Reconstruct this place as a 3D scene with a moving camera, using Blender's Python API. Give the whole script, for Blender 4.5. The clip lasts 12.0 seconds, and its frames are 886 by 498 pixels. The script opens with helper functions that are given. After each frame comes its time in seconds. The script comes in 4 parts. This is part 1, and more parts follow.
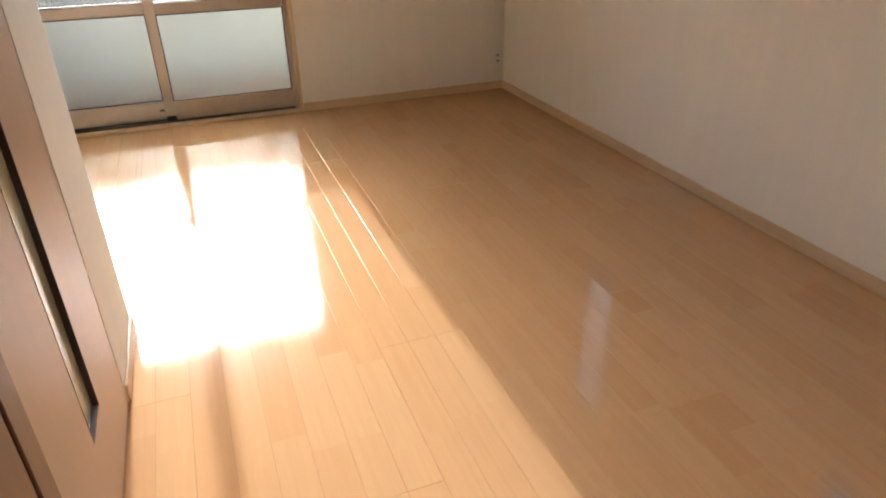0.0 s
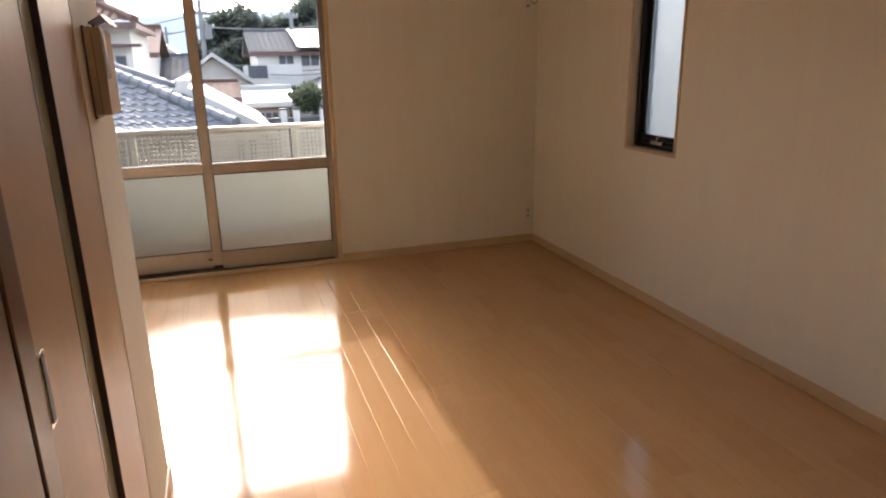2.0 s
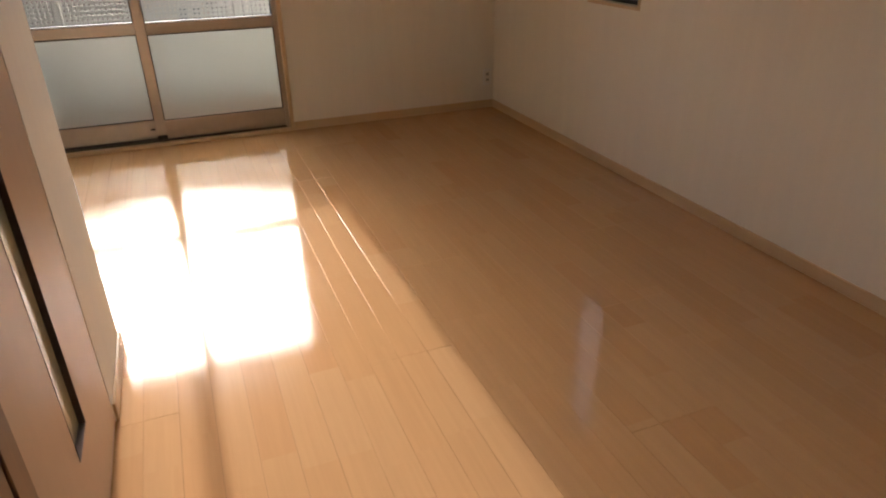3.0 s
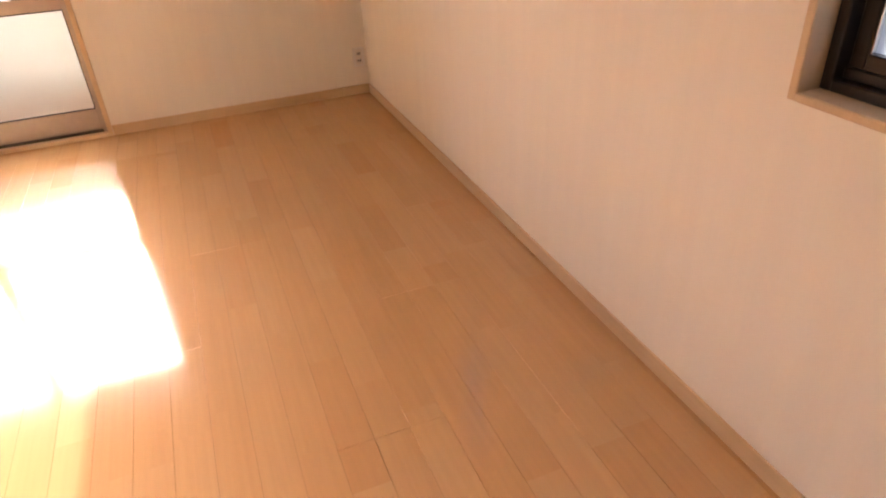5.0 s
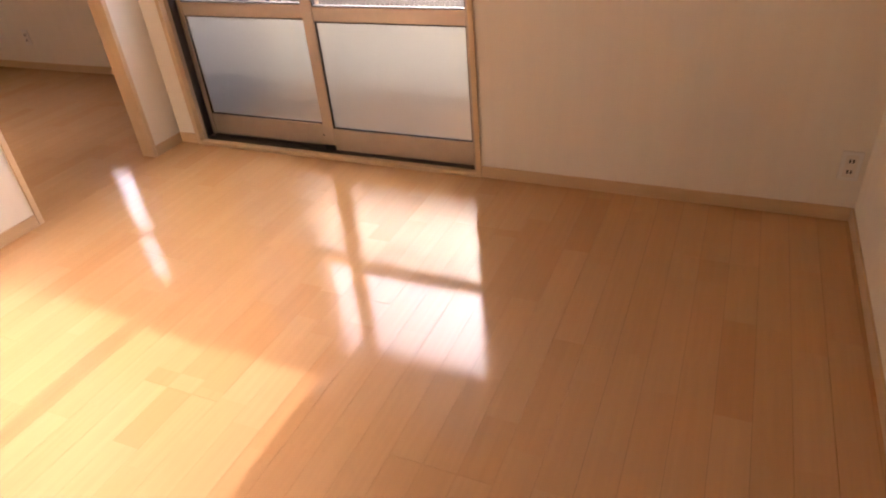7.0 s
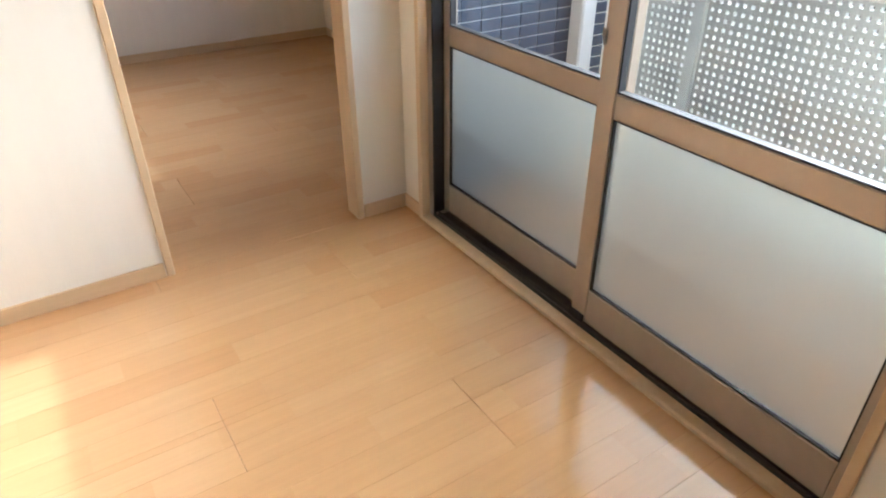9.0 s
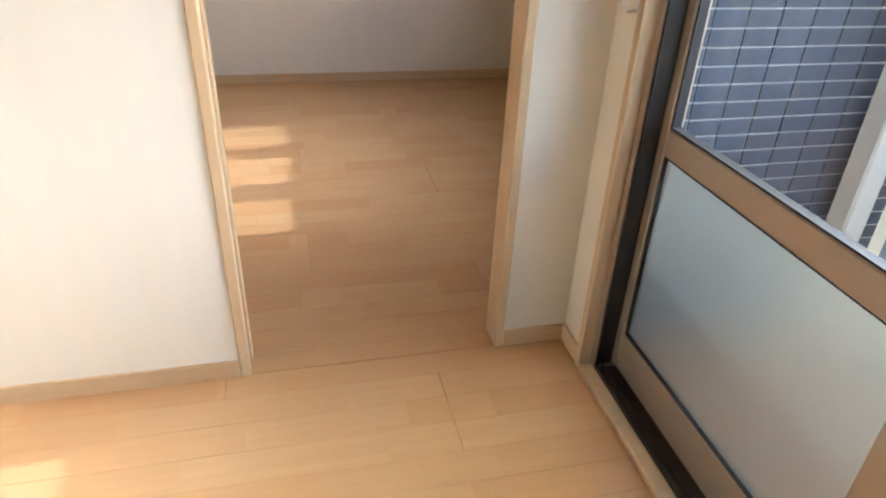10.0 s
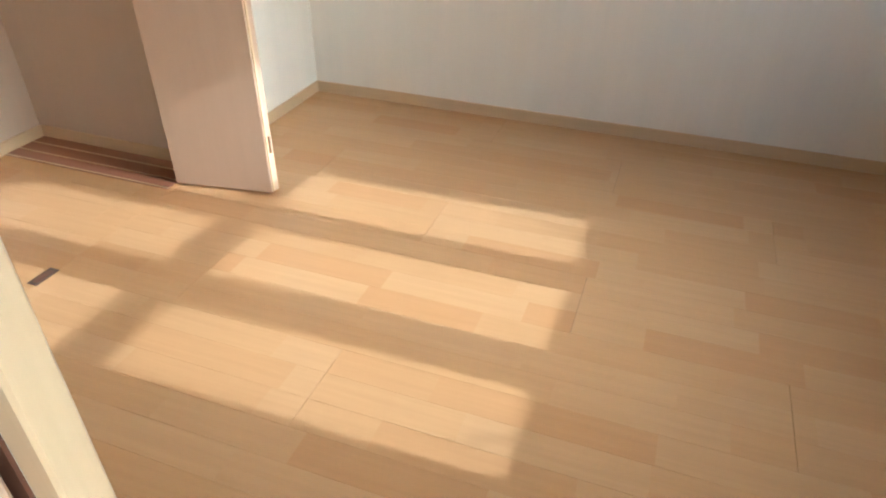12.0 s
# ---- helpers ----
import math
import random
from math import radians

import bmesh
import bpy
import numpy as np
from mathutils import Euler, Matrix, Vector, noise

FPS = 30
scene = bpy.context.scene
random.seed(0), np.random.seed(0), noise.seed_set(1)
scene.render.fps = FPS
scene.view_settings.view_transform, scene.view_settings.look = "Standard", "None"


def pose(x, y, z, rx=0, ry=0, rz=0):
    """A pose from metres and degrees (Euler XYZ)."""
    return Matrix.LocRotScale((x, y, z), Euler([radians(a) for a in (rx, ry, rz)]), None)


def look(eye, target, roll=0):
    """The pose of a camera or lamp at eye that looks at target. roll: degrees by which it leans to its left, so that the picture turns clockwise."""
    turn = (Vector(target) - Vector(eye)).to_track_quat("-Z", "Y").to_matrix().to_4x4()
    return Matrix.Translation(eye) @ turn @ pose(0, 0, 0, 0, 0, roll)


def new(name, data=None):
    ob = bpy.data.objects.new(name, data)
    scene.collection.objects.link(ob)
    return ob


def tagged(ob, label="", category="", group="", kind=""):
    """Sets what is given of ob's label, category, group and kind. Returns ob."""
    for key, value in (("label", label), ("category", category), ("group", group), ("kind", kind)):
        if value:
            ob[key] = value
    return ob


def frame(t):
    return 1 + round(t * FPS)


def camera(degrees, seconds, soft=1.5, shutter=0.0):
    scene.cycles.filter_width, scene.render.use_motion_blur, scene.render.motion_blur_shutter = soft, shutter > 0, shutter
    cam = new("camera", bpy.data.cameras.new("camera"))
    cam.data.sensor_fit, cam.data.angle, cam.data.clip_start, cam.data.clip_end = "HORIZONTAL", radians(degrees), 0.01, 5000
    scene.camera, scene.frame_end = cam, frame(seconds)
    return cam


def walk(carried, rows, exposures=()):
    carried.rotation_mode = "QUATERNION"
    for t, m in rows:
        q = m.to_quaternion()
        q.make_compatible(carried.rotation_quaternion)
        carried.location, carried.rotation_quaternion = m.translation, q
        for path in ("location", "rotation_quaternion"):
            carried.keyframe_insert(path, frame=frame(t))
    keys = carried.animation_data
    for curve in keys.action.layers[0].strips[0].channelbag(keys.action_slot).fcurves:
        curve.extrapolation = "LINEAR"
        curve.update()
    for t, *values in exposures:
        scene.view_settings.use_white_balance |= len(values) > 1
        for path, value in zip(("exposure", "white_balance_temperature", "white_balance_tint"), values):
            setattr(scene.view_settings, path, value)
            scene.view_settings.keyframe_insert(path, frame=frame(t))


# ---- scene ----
cam = camera(68.4, 12.0, soft=2.1)

PATH = [
    (0, (-2.260, -4.589, 1.348), (-1.638, -2.948, 0.389), -0.90),
    (0.5, (-2.222, -4.647, 1.445), (-1.627, -2.897, 0.681), -1.01),
    (1, (-2.311, -4.659, 1.497), (-1.681, -2.789, 1.172), 0.53),
    (1.5, (-2.329, -4.657, 1.486), (-1.703, -2.780, 1.193), 0.75),
    (2, (-2.316, -4.630, 1.430), (-1.709, -2.808, 0.871), -0.99),
    (2.5, (-2.300, -4.637, 1.376), (-1.694, -2.904, 0.582), -0.66),
    (3, (-2.261, -4.596, 1.334), (-1.604, -2.938, 0.428), -0.85),
    (3.5, (-2.094, -4.461, 1.302), (-1.316, -2.913, 0.302), -4.92),
    (3.7, (-1.980, -4.334, 1.259), (-1.168, -2.805, 0.257), -4.50),
    (5.3, (-0.958, -3.947, 1.358), (-0.566, -2.295, 0.301), -2.45),
    (5.5, (-0.935, -3.808, 1.369), (-0.743, -2.127, 0.302), -2.19),
    (6, (-0.726, -3.460, 1.364), (-0.857, -1.803, 0.253), -0.70),
    (6.5, (-0.540, -3.081, 1.428), (-0.976, -1.462, 0.337), 0.06),
    (6.7, (-0.499, -2.902, 1.454), (-1.094, -1.336, 0.360), -3.57),
    (8.3, (-0.954, -1.686, 1.349), (-2.113, -0.449, 0.286), 2.50),
    (8.5, (-1.045, -1.539, 1.331), (-2.297, -0.375, 0.293), 3.29),
    (9, (-1.273, -1.211, 1.317), (-2.702, -0.292, 0.261), -0.23),
    (9.5, (-1.562, -0.941, 1.293), (-3.185, -0.378, 0.270), -1.50),
    (10, (-1.920, -0.797, 1.296), (-3.590, -0.372, 0.281), 2.56),
    (10.5, (-2.299, -0.635, 1.295), (-4.020, -0.513, 0.283), 1.17),
    (11, (-2.672, -0.616, 1.340), (-4.380, -0.691, 0.303), -2.81),
    (11.2, (-2.839, -0.610, 1.323), (-4.535, -0.692, 0.266), -1.93),
    (11.5, (-3.031, -0.607, 1.352), (-4.688, -0.670, 0.234), -1.85),
    (12, (-3.337, -0.631, 1.310), (-4.893, -1.186, 0.183), 0.65),
]
EXPOSURES = [(0.0, 3.13, 5650, 11), (0.5, 2.55, 6050, 14), (1.0, 2.52, 6400, 18), (1.7, 2.5, 6350, 18), (2.5, 2.4, 6300, 17), (3.7, 2.7, 6350, 18), (5.3, 4.05, 7000, 34), (6.0, 3.43, 7200, 38), (6.2, 3.38, 7250, 38), (6.7, 3.33, 7000, 36), (8.3, 3.48, 5450, 13), (9.0, 3.38, 5250, 8), (9.5, 3.36, 5300, 7), (11.0, 3.32, 5250, 8), (11.5, 3.3, 5300, 7), (12.0, 3.3, 5150, 2)]
walk(cam, [(t, look(eye, target, roll)) for t, eye, target, roll in PATH], EXPOSURES)

# ---------------------------------------------------------------- light
SUN_EL, SUN_AZ = 27.5, -1.3
world = bpy.data.worlds.new("world")
scene.world = world
world.use_nodes = True
wn = world.node_tree
sky = wn.nodes.new("ShaderNodeTexSky")
sky.sky_type = "NISHITA"
sky.sun_disc = False
sky.sun_elevation, sky.sun_rotation = radians(SUN_EL), radians(SUN_AZ)
sky.air_density, sky.dust_density = 1.2, 4.0
# thin bright haze takes most of the colour out of the sky
haze = wn.nodes.new("ShaderNodeHueSaturation")
haze.inputs["Saturation"].default_value = 0.6
wn.links.new(sky.outputs[0], haze.inputs["Color"])
wn.links.new(haze.outputs[0], wn.nodes["Background"].inputs[0])
wn.nodes["Background"].inputs[1].default_value = 0.15

sun_data = bpy.data.lights.new("sun", "SUN")
sun_data.energy, sun_data.angle, sun_data.color = 0.50, radians(0.8), (1.0, 0.965, 0.935)
sun = new("sun", sun_data)
sun_dir = Vector((math.sin(radians(SUN_AZ)) * math.cos(radians(SUN_EL)), math.cos(radians(SUN_AZ)) * math.cos(radians(SUN_EL)), math.sin(radians(SUN_EL))))
sun.matrix_world = look(sun_dir * 60, (0, 0, 0))


# ---------------------------------------------------------------- materials
def nodes_of(name):
    m = bpy.data.materials.new(name)
    m.use_nodes = True
    t = m.node_tree
    return m, t, t.nodes["Principled BSDF"]


def link(t, a, b):
    t.links.new(a, b)


def noise_node(t, scale, detail=4.0, stretch=None, space="Object", rough=0.55):
    c = t.nodes.new("ShaderNodeTexCoord")
    n = t.nodes.new("ShaderNodeTexNoise")
    n.inputs["Scale"].default_value, n.inputs["Detail"].default_value, n.inputs["Roughness"].default_value = scale, detail, rough
    if stretch:
        mp = t.nodes.new("ShaderNodeMapping")
        mp.inputs["Scale"].default_value = stretch
        link(t, c.outputs[space], mp.inputs[0])
        link(t, mp.outputs[0], n.inputs["Vector"])
    else:
        link(t, c.outputs[space], n.inputs["Vector"])
    return n


def ramp(t, src, c0, c1, p0=0.35, p1=0.65):
    r = t.nodes.new("ShaderNodeValToRGB")
    r.color_ramp.elements[0].position, r.color_ramp.elements[0].color = p0, (*c0, 1)
    r.color_ramp.elements[1].position, r.color_ramp.elements[1].color = p1, (*c1, 1)
    link(t, src, r.inputs[0])
    return r


def bump(t, bsdf, src, strength, dist):
    b = t.nodes.new("ShaderNodeBump")
    b.inputs["Strength"].default_value, b.inputs["Distance"].default_value = strength, dist
    link(t, src, b.inputs["Height"])
    link(t, b.outputs[0], bsdf.inputs["Normal"])
    return b


def scaled(c, k):
    return tuple(min(1.0, v * k) for v in c)


def surface(name, col, rough=0.6, scale=6.0, vary=0.08, fine=120.0, fine_bump=0.1, metal=0.0, stretch=None, spec=0.5, fine_stretch=None, dist=0.002):
    """A painted or plain material with a broad and a fine variation."""
    m, t, b = nodes_of(name)
    n = noise_node(t, scale, 5, stretch)
    f = noise_node(t, fine, 3, fine_stretch)
    mix = t.nodes.new("ShaderNodeMix")
    mix.data_type = "FLOAT"
    mix.inputs[0].default_value = 0.3
    link(t, n.outputs[0], mix.inputs[2])
    link(t, f.outputs[0], mix.inputs[3])
    r = ramp(t, mix.outputs[0], scaled(col, 1 - vary), scaled(col, 1 + vary))
    link(t, r.outputs[0], b.inputs["Base Color"])
    b.inputs["Roughness"].default_value, b.inputs["Metallic"].default_value = rough, metal
    b.inputs["Specular IOR Level"].default_value = spec
    if fine_bump:
        bump(t, b, f.outputs[0], fine_bump, dist)
    return m


def wood(name, c0, c1, rough=0.4, along=(1, 1, 0.06), scale=26.0, spec=0.5, bumpy=0.08):
    """Fine grain drawn out along one axis."""
    m, t, b = nodes_of(name)
    n = noise_node(t, scale, 7, along, rough=0.65)
    w = noise_node(t, 1.7, 2)
    mix = t.nodes.new("ShaderNodeMix")
    mix.data_type = "FLOAT"
    mix.inputs[0].default_value = 0.35
    link(t, n.outputs[0], mix.inputs[2])
    link(t, w.outputs[0], mix.inputs[3])
    r = ramp(t, mix.outputs[0], c0, c1, 0.3, 0.7)
    link(t, r.outputs[0], b.inputs["Base Color"])
    b.inputs["Roughness"].default_value = rough
    b.inputs["Specular IOR Level"].default_value = spec
    bump(t, b, n.outputs[0], bumpy, 0.0008)
    return m


def wallpaper(name, col):
    """White embossed vinyl cloth with a faint upright weave."""
    m, t, b = nodes_of(name)
    weave = noise_node(t, 140, 4, (1, 1, 0.18), "Object")
    broad = noise_node(t, 1.1, 3)
    streak = noise_node(t, 13, 5, (1, 1, 0.07), "Object", 0.6)
    mx = t.nodes.new("ShaderNodeMix")
    mx.data_type = "FLOAT"
    mx.inputs[0].default_value = 0.55
    link(t, broad.outputs[0], mx.inputs[2])
    link(t, streak.outputs[0], mx.inputs[3])
    r = ramp(t, mx.outputs[0], scaled(col, 0.965), scaled(col, 1.025), 0.32, 0.66)
    link(t, r.outputs[0], b.inputs["Base Color"])
    b.inputs["Roughness"].default_value = 0.72
    b.inputs["Specular IOR Level"].default_value = 0.3
    bump(t, b, weave.outputs[0], 0.35, 0.0012)
    return m


def floor_boards(name):
    """Lacquered maple strips, each made up of lengths of different tone, along y."""
    m, t, b = nodes_of(name)
    geo = t.nodes.new("ShaderNodeTexCoord")
    info = t.nodes.new("ShaderNodeObjectInfo")
    sep = t.nodes.new("ShaderNodeSeparateXYZ")
    link(t, geo.outputs["Object"], sep.inputs[0])
    off = t.nodes.new("ShaderNodeMath")
    off.operation = "MULTIPLY_ADD"
    link(t, info.outputs["Random"], off.inputs[0])
    off.inputs[1].default_value = 37.0
    link(t, sep.outputs[1], off.inputs[2])
    vor = t.nodes.new("ShaderNodeTexVoronoi")
    vor.voronoi_dimensions = "1D"
    vor.inputs["Scale"].default_value, vor.inputs["Randomness"].default_value = 2.1, 0.7
    link(t, off.outputs[0], vor.inputs["W"])
    tone = t.nodes.new("ShaderNodeSeparateColor")
    link(t, vor.outputs["Color"], tone.inputs[0])
    grain_at = t.nodes.new("ShaderNodeCombineXYZ")
    link(t, sep.outputs[0], grain_at.inputs[0])
    link(t, off.outputs[0], grain_at.inputs[1])
    link(t, tone.outputs[1], grain_at.inputs[2])
    mp = t.nodes.new("ShaderNodeMapping")
    mp.inputs["Scale"].default_value = (60, 2.2, 20)
    link(t, grain_at.outputs[0], mp.inputs[0])
    grain = t.nodes.new("ShaderNodeTexNoise")
    grain.inputs["Scale"].default_value, grain.inputs["Detail"].default_value, grain.inputs["Roughness"].default_value = 1.0, 6, 0.6
    link(t, mp.outputs[0], grain.inputs["Vector"])
    r = t.nodes.new("ShaderNodeValToRGB")
    e = r.color_ramp.elements
    e[0].position, e[0].color = 0.0, (0.566, 0.315, 0.139, 1)
    e[1].position, e[1].color = 1.0, (0.606, 0.370, 0.178, 1)
    k = e.new(0.45)
    k.color = (0.588, 0.350, 0.162, 1)
    k = e.new(0.12)
    k.color = (0.580, 0.338, 0.154, 1)
    link(t, tone.outputs[0], r.inputs[0])
    gr = ramp(t, grain.outputs[0], (0.955, 0.945, 0.935), (1.03, 1.03, 1.03), 0.3, 0.7)
    mul = t.nodes.new("ShaderNodeMix")
    mul.data_type, mul.blend_type = "RGBA", "MULTIPLY"
    mul.inputs[0].default_value = 1.0
    link(t, r.outputs[0], mul.inputs[6])
    link(t, gr.outputs[0], mul.inputs[7])
    link(t, mul.outputs[2], b.inputs["Base Color"])
    # smears of polish and dust in the lacquer
    smear = t.nodes.new("ShaderNodeTexNoise")
    smear.inputs["Scale"].default_value, smear.inputs["Detail"].default_value = 3.0, 5
    link(t, geo.outputs["Object"], smear.inputs["Vector"])
    rr = t.nodes.new("ShaderNodeMapRange")
    rr.inputs["From Min"].default_value, rr.inputs["From Max"].default_value = 0.3, 0.75
    rr.inputs["To Min"].default_value, rr.inputs["To Max"].default_value = 0.07, 0.125
    link(t, smear.outputs[0], rr.inputs[0])
    link(t, rr.outputs[0], b.inputs["Roughness"])
    b.inputs["Specular IOR Level"].default_value = 0.7
    wav = t.nodes.new("ShaderNodeTexNoise")
    wav.inputs["Scale"].default_value, wav.inputs["Detail"].default_value = 2.5, 2
    mw = t.nodes.new("ShaderNodeMapping")
    mw.inputs["Scale"].default_value = (8, 0.5, 1)
    link(t, geo.outputs["Object"], mw.inputs[0])
    link(t, mw.outputs[0], wav.inputs["Vector"])
    bump(t, b, wav.outputs[0], 0.06, 0.002)
    return m


def gloss_weight(t, base, edge):
    """How much a pane mirrors: little face on, more at a slant, alike from both sides."""
    lw = t.nodes.new("ShaderNodeLayerWeight")
    lw.inputs["Blend"].default_value = 0.5
    pw = t.nodes.new("ShaderNodeMath")
    pw.operation = "POWER"
    link(t, lw.outputs["Facing"], pw.inputs[0])
    pw.inputs[1].default_value = 4.0
    ma = t.nodes.new("ShaderNodeMath")
    ma.operation = "MULTIPLY_ADD"
    link(t, pw.outputs[0], ma.inputs[0])
    ma.inputs[1].default_value, ma.inputs[2].default_value = edge, base
    return ma


def clear_glass(name, tint=(1, 1, 1)):
    m, t, b = nodes_of(name)
    t.nodes.remove(b)
    out = t.nodes["Material Output"]
    tr = t.nodes.new("ShaderNodeBsdfTransparent")
    tr.inputs[0].default_value = (*tint, 1)
    gl = t.nodes.new("ShaderNodeBsdfGlossy")
    gl.inputs["Roughness"].default_value = 0.01
    fr = gloss_weight(t, 0.025, 0.5)
    mx = t.nodes.new("ShaderNodeMixShader")
    link(t, fr.outputs[0], mx.inputs[0])
    link(t, tr.outputs[0], mx.inputs[1])
    link(t, gl.outputs[0], mx.inputs[2])
    link(t, mx.outputs[0], out.inputs[0])
    return m


def frosted_glass(name, col=(0.72, 0.74, 0.75), rough=0.42, milk=0.045, grain=500.0):
    """Obscured glass: a rough see-through part and a milky part."""
    m, t, b = nodes_of(name)
    out = t.nodes["Material Output"]
    t.nodes.remove(b)
    rf = t.nodes.new("ShaderNodeBsdfRefraction")
    rf.inputs["Color"].default_value = (*col, 1)
    rf.inputs["Roughness"].default_value, rf.inputs["IOR"].default_value = rough, 1.4
    tl = t.nodes.new("ShaderNodeBsdfTranslucent")
    tl.inputs[0].default_value = (*col, 1)
    gl = t.nodes.new("ShaderNodeBsdfGlossy")
    gl.inputs["Roughness"].default_value = 0.12
    m1, m2 = t.nodes.new("ShaderNodeMixShader"), t.nodes.new("ShaderNodeMixShader")
    m1.inputs[0].default_value = milk
    link(t, rf.outputs[0], m1.inputs[1])
    link(t, tl.outputs[0], m1.inputs[2])
    fr = gloss_weight(t, 0.02, 0.3)
    link(t, fr.outputs[0], m2.inputs[0])
    link(t, m1.outputs[0], m2.inputs[1])
    link(t, gl.outputs[0], m2.inputs[2])
    link(t, m2.outputs[0], out.inputs[0])
    n = noise_node(t, grain, 2)
    bp = t.nodes.new("ShaderNodeBump")
    bp.inputs["Strength"].default_value, bp.inputs["Distance"].default_value = 0.25, 0.001
    link(t, n.outputs[0], bp.inputs["Height"])
    for s in (rf, tl):
        link(t, bp.outputs[0], s.inputs["Normal"])
    return m


def see_through_plastic(name, col, share):
    """Pale plastic sheet that lets a share of the light through."""
    m, t, b = nodes_of(name)
    n = noise_node(t, 5, 4)
    r = ramp(t, n.outputs[0], scaled(col, 0.92), scaled(col, 1.08))
    link(t, r.outputs[0], b.inputs["Base Color"])
    b.inputs["Roughness"].default_value = 0.5
    out = t.nodes["Material Output"]
    tl = t.nodes.new("ShaderNodeBsdfTranslucent")
    link(t, r.outputs[0], tl.inputs[0])
    mx = t.nodes.new("ShaderNodeMixShader")
    mx.inputs[0].default_value = share
    link(t, b.outputs[0], mx.inputs[1])
    link(t, tl.outputs[0], mx.inputs[2])
    link(t, mx.outputs[0], out.inputs[0])
    return m


def leafy(name, c0, c1):
    m, t, b = nodes_of(name)
    g = t.nodes.new("ShaderNodeNewGeometry")
    r = ramp(t, g.outputs["Random Per Island"], c0, c1, 0, 1)
    link(t, r.outputs[0], b.inputs["Base Color"])
    b.inputs["Roughness"].default_value = 0.6
    out = t.nodes["Material Output"]
    tl = t.nodes.new("ShaderNodeBsdfTranslucent")
    mx = t.nodes.new("ShaderNodeMixShader")
    mx.inputs[0].default_value = 0.55
    link(t, r.outputs[0], tl.inputs[0])
    link(t, b.outputs[0], mx.inputs[1])
    link(t, tl.outputs[0], mx.inputs[2])
    link(t, mx.outputs[0], out.inputs[0])
    return m


WALL = wallpaper("white_wallpaper", (0.82, 0.77, 0.662))
# closet walls: darker and browner than the room walls
CLOSETWALL = wallpaper("darker_closet_beige", (0.56, 0.43, 0.31))
CEIL = wallpaper("ceiling_wallpaper", (0.82, 0.79, 0.74))
TRIM = wood("maple_trim", (0.56, 0.395, 0.22), (0.69, 0.515, 0.31), 0.42)
BASE = wood("maple_baseboard", (0.57, 0.395, 0.215), (0.67, 0.485, 0.28), 0.4, (0.06, 0.06, 1))
LEAF = wood("maple_door_skin", (0.525, 0.365, 0.245), (0.565, 0.402, 0.276), 0.42, scale=18, spec=0.4)
CLOSETB = wood("closet_strip_wood", (0.24, 0.088, 0.045), (0.34, 0.145, 0.075), 0.35, (1, 0.06, 1))
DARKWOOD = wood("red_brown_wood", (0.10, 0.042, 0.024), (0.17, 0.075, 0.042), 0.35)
FLOOR = floor_boards("maple_floor_strip")
SUB = surface("floor_joint", (0.26, 0.145, 0.07), 0.8)
ALU = surface("champagne_aluminium", (0.44, 0.365, 0.29), 0.36, 20, 0.04, 300, 0.03, 0.4)
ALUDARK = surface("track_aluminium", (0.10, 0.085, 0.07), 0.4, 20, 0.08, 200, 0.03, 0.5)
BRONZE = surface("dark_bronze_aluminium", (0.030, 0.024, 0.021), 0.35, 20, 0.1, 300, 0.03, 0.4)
GASKET = surface("black_rubber", (0.012, 0.012, 0.013), 0.6, 30, 0.1)
CHROME = surface("brushed_chrome", (0.62, 0.60, 0.57), 0.22, 40, 0.05, 400, 0.03, 1.0)
PLASTIC = surface("ivory_plastic", (0.76, 0.71, 0.62), 0.38, 8, 0.03, 300, 0.02)
CORDGREY = surface("grey_cord", (0.22, 0.19, 0.16), 0.5, 20, 0.05)
PLASTIC2 = surface("white_plastic", (0.80, 0.78, 0.73), 0.3, 8, 0.03, 300, 0.02)
BLACK = surface("dark_slot", (0.02, 0.016, 0.014), 0.5, 20, 0.1)
GREYPL = surface("grey_plate", (0.13, 0.085, 0.06), 0.4, 30, 0.1, 300, 0.02, 0.6)
STEELTUBE = surface("grey_enamelled_tube", (0.36, 0.36, 0.345), 0.4, 20, 0.06, 200, 0.02)
GLASS = clear_glass("clear_glass", (0.92, 0.93, 0.925))
FROST = frosted_glass("frosted_glass", (0.715, 0.72, 0.675), 0.34, 0.05)
WIRED = frosted_glass("patterned_wired_glass", (0.58, 0.62, 0.64), 0.55, 0.28, 160)
SLITLINE = surface("dark_slit_lining", (0.045, 0.028, 0.026), 0.4, 20, 0.1)
LITLEDGE = surface("lit_slit_ledge", (0.30, 0.27, 0.28), 0.4, 20, 0.1)
SLITGLASS = surface("greenish_slit_glass", (0.52, 0.50, 0.36), 0.15, 4, 0.08, 200, 0.05)
CARD = surface("beige_cardboard", (0.55, 0.44, 0.31), 0.8, 10, 0.06)
PAPER = surface("printed_paper", (0.22, 0.16, 0.22), 0.6, 30, 0.4)
WHITEP = surface("white_powder_coat", (0.60, 0.59, 0.56), 0.4, 5, 0.06)
LATTICE = see_through_plastic("ivory_lattice", (0.50, 0.525, 0.515), 0.33)
CONCRETE = surface("grey_concrete", (0.58, 0.58, 0.56), 0.85, 3, 0.15, 60, 0.3)
TILEWALL = surface("slate_blue_tile", (0.062, 0.075, 0.108), 0.28, 9, 0.25, 90, 0.12)
GROUT = surface("pale_grout", (0.50, 0.50, 0.50), 0.85, 20, 0.1)
STUCCO = surface("white_stucco", (0.74, 0.72, 0.67), 0.85, 2, 0.06, 50, 0.2)
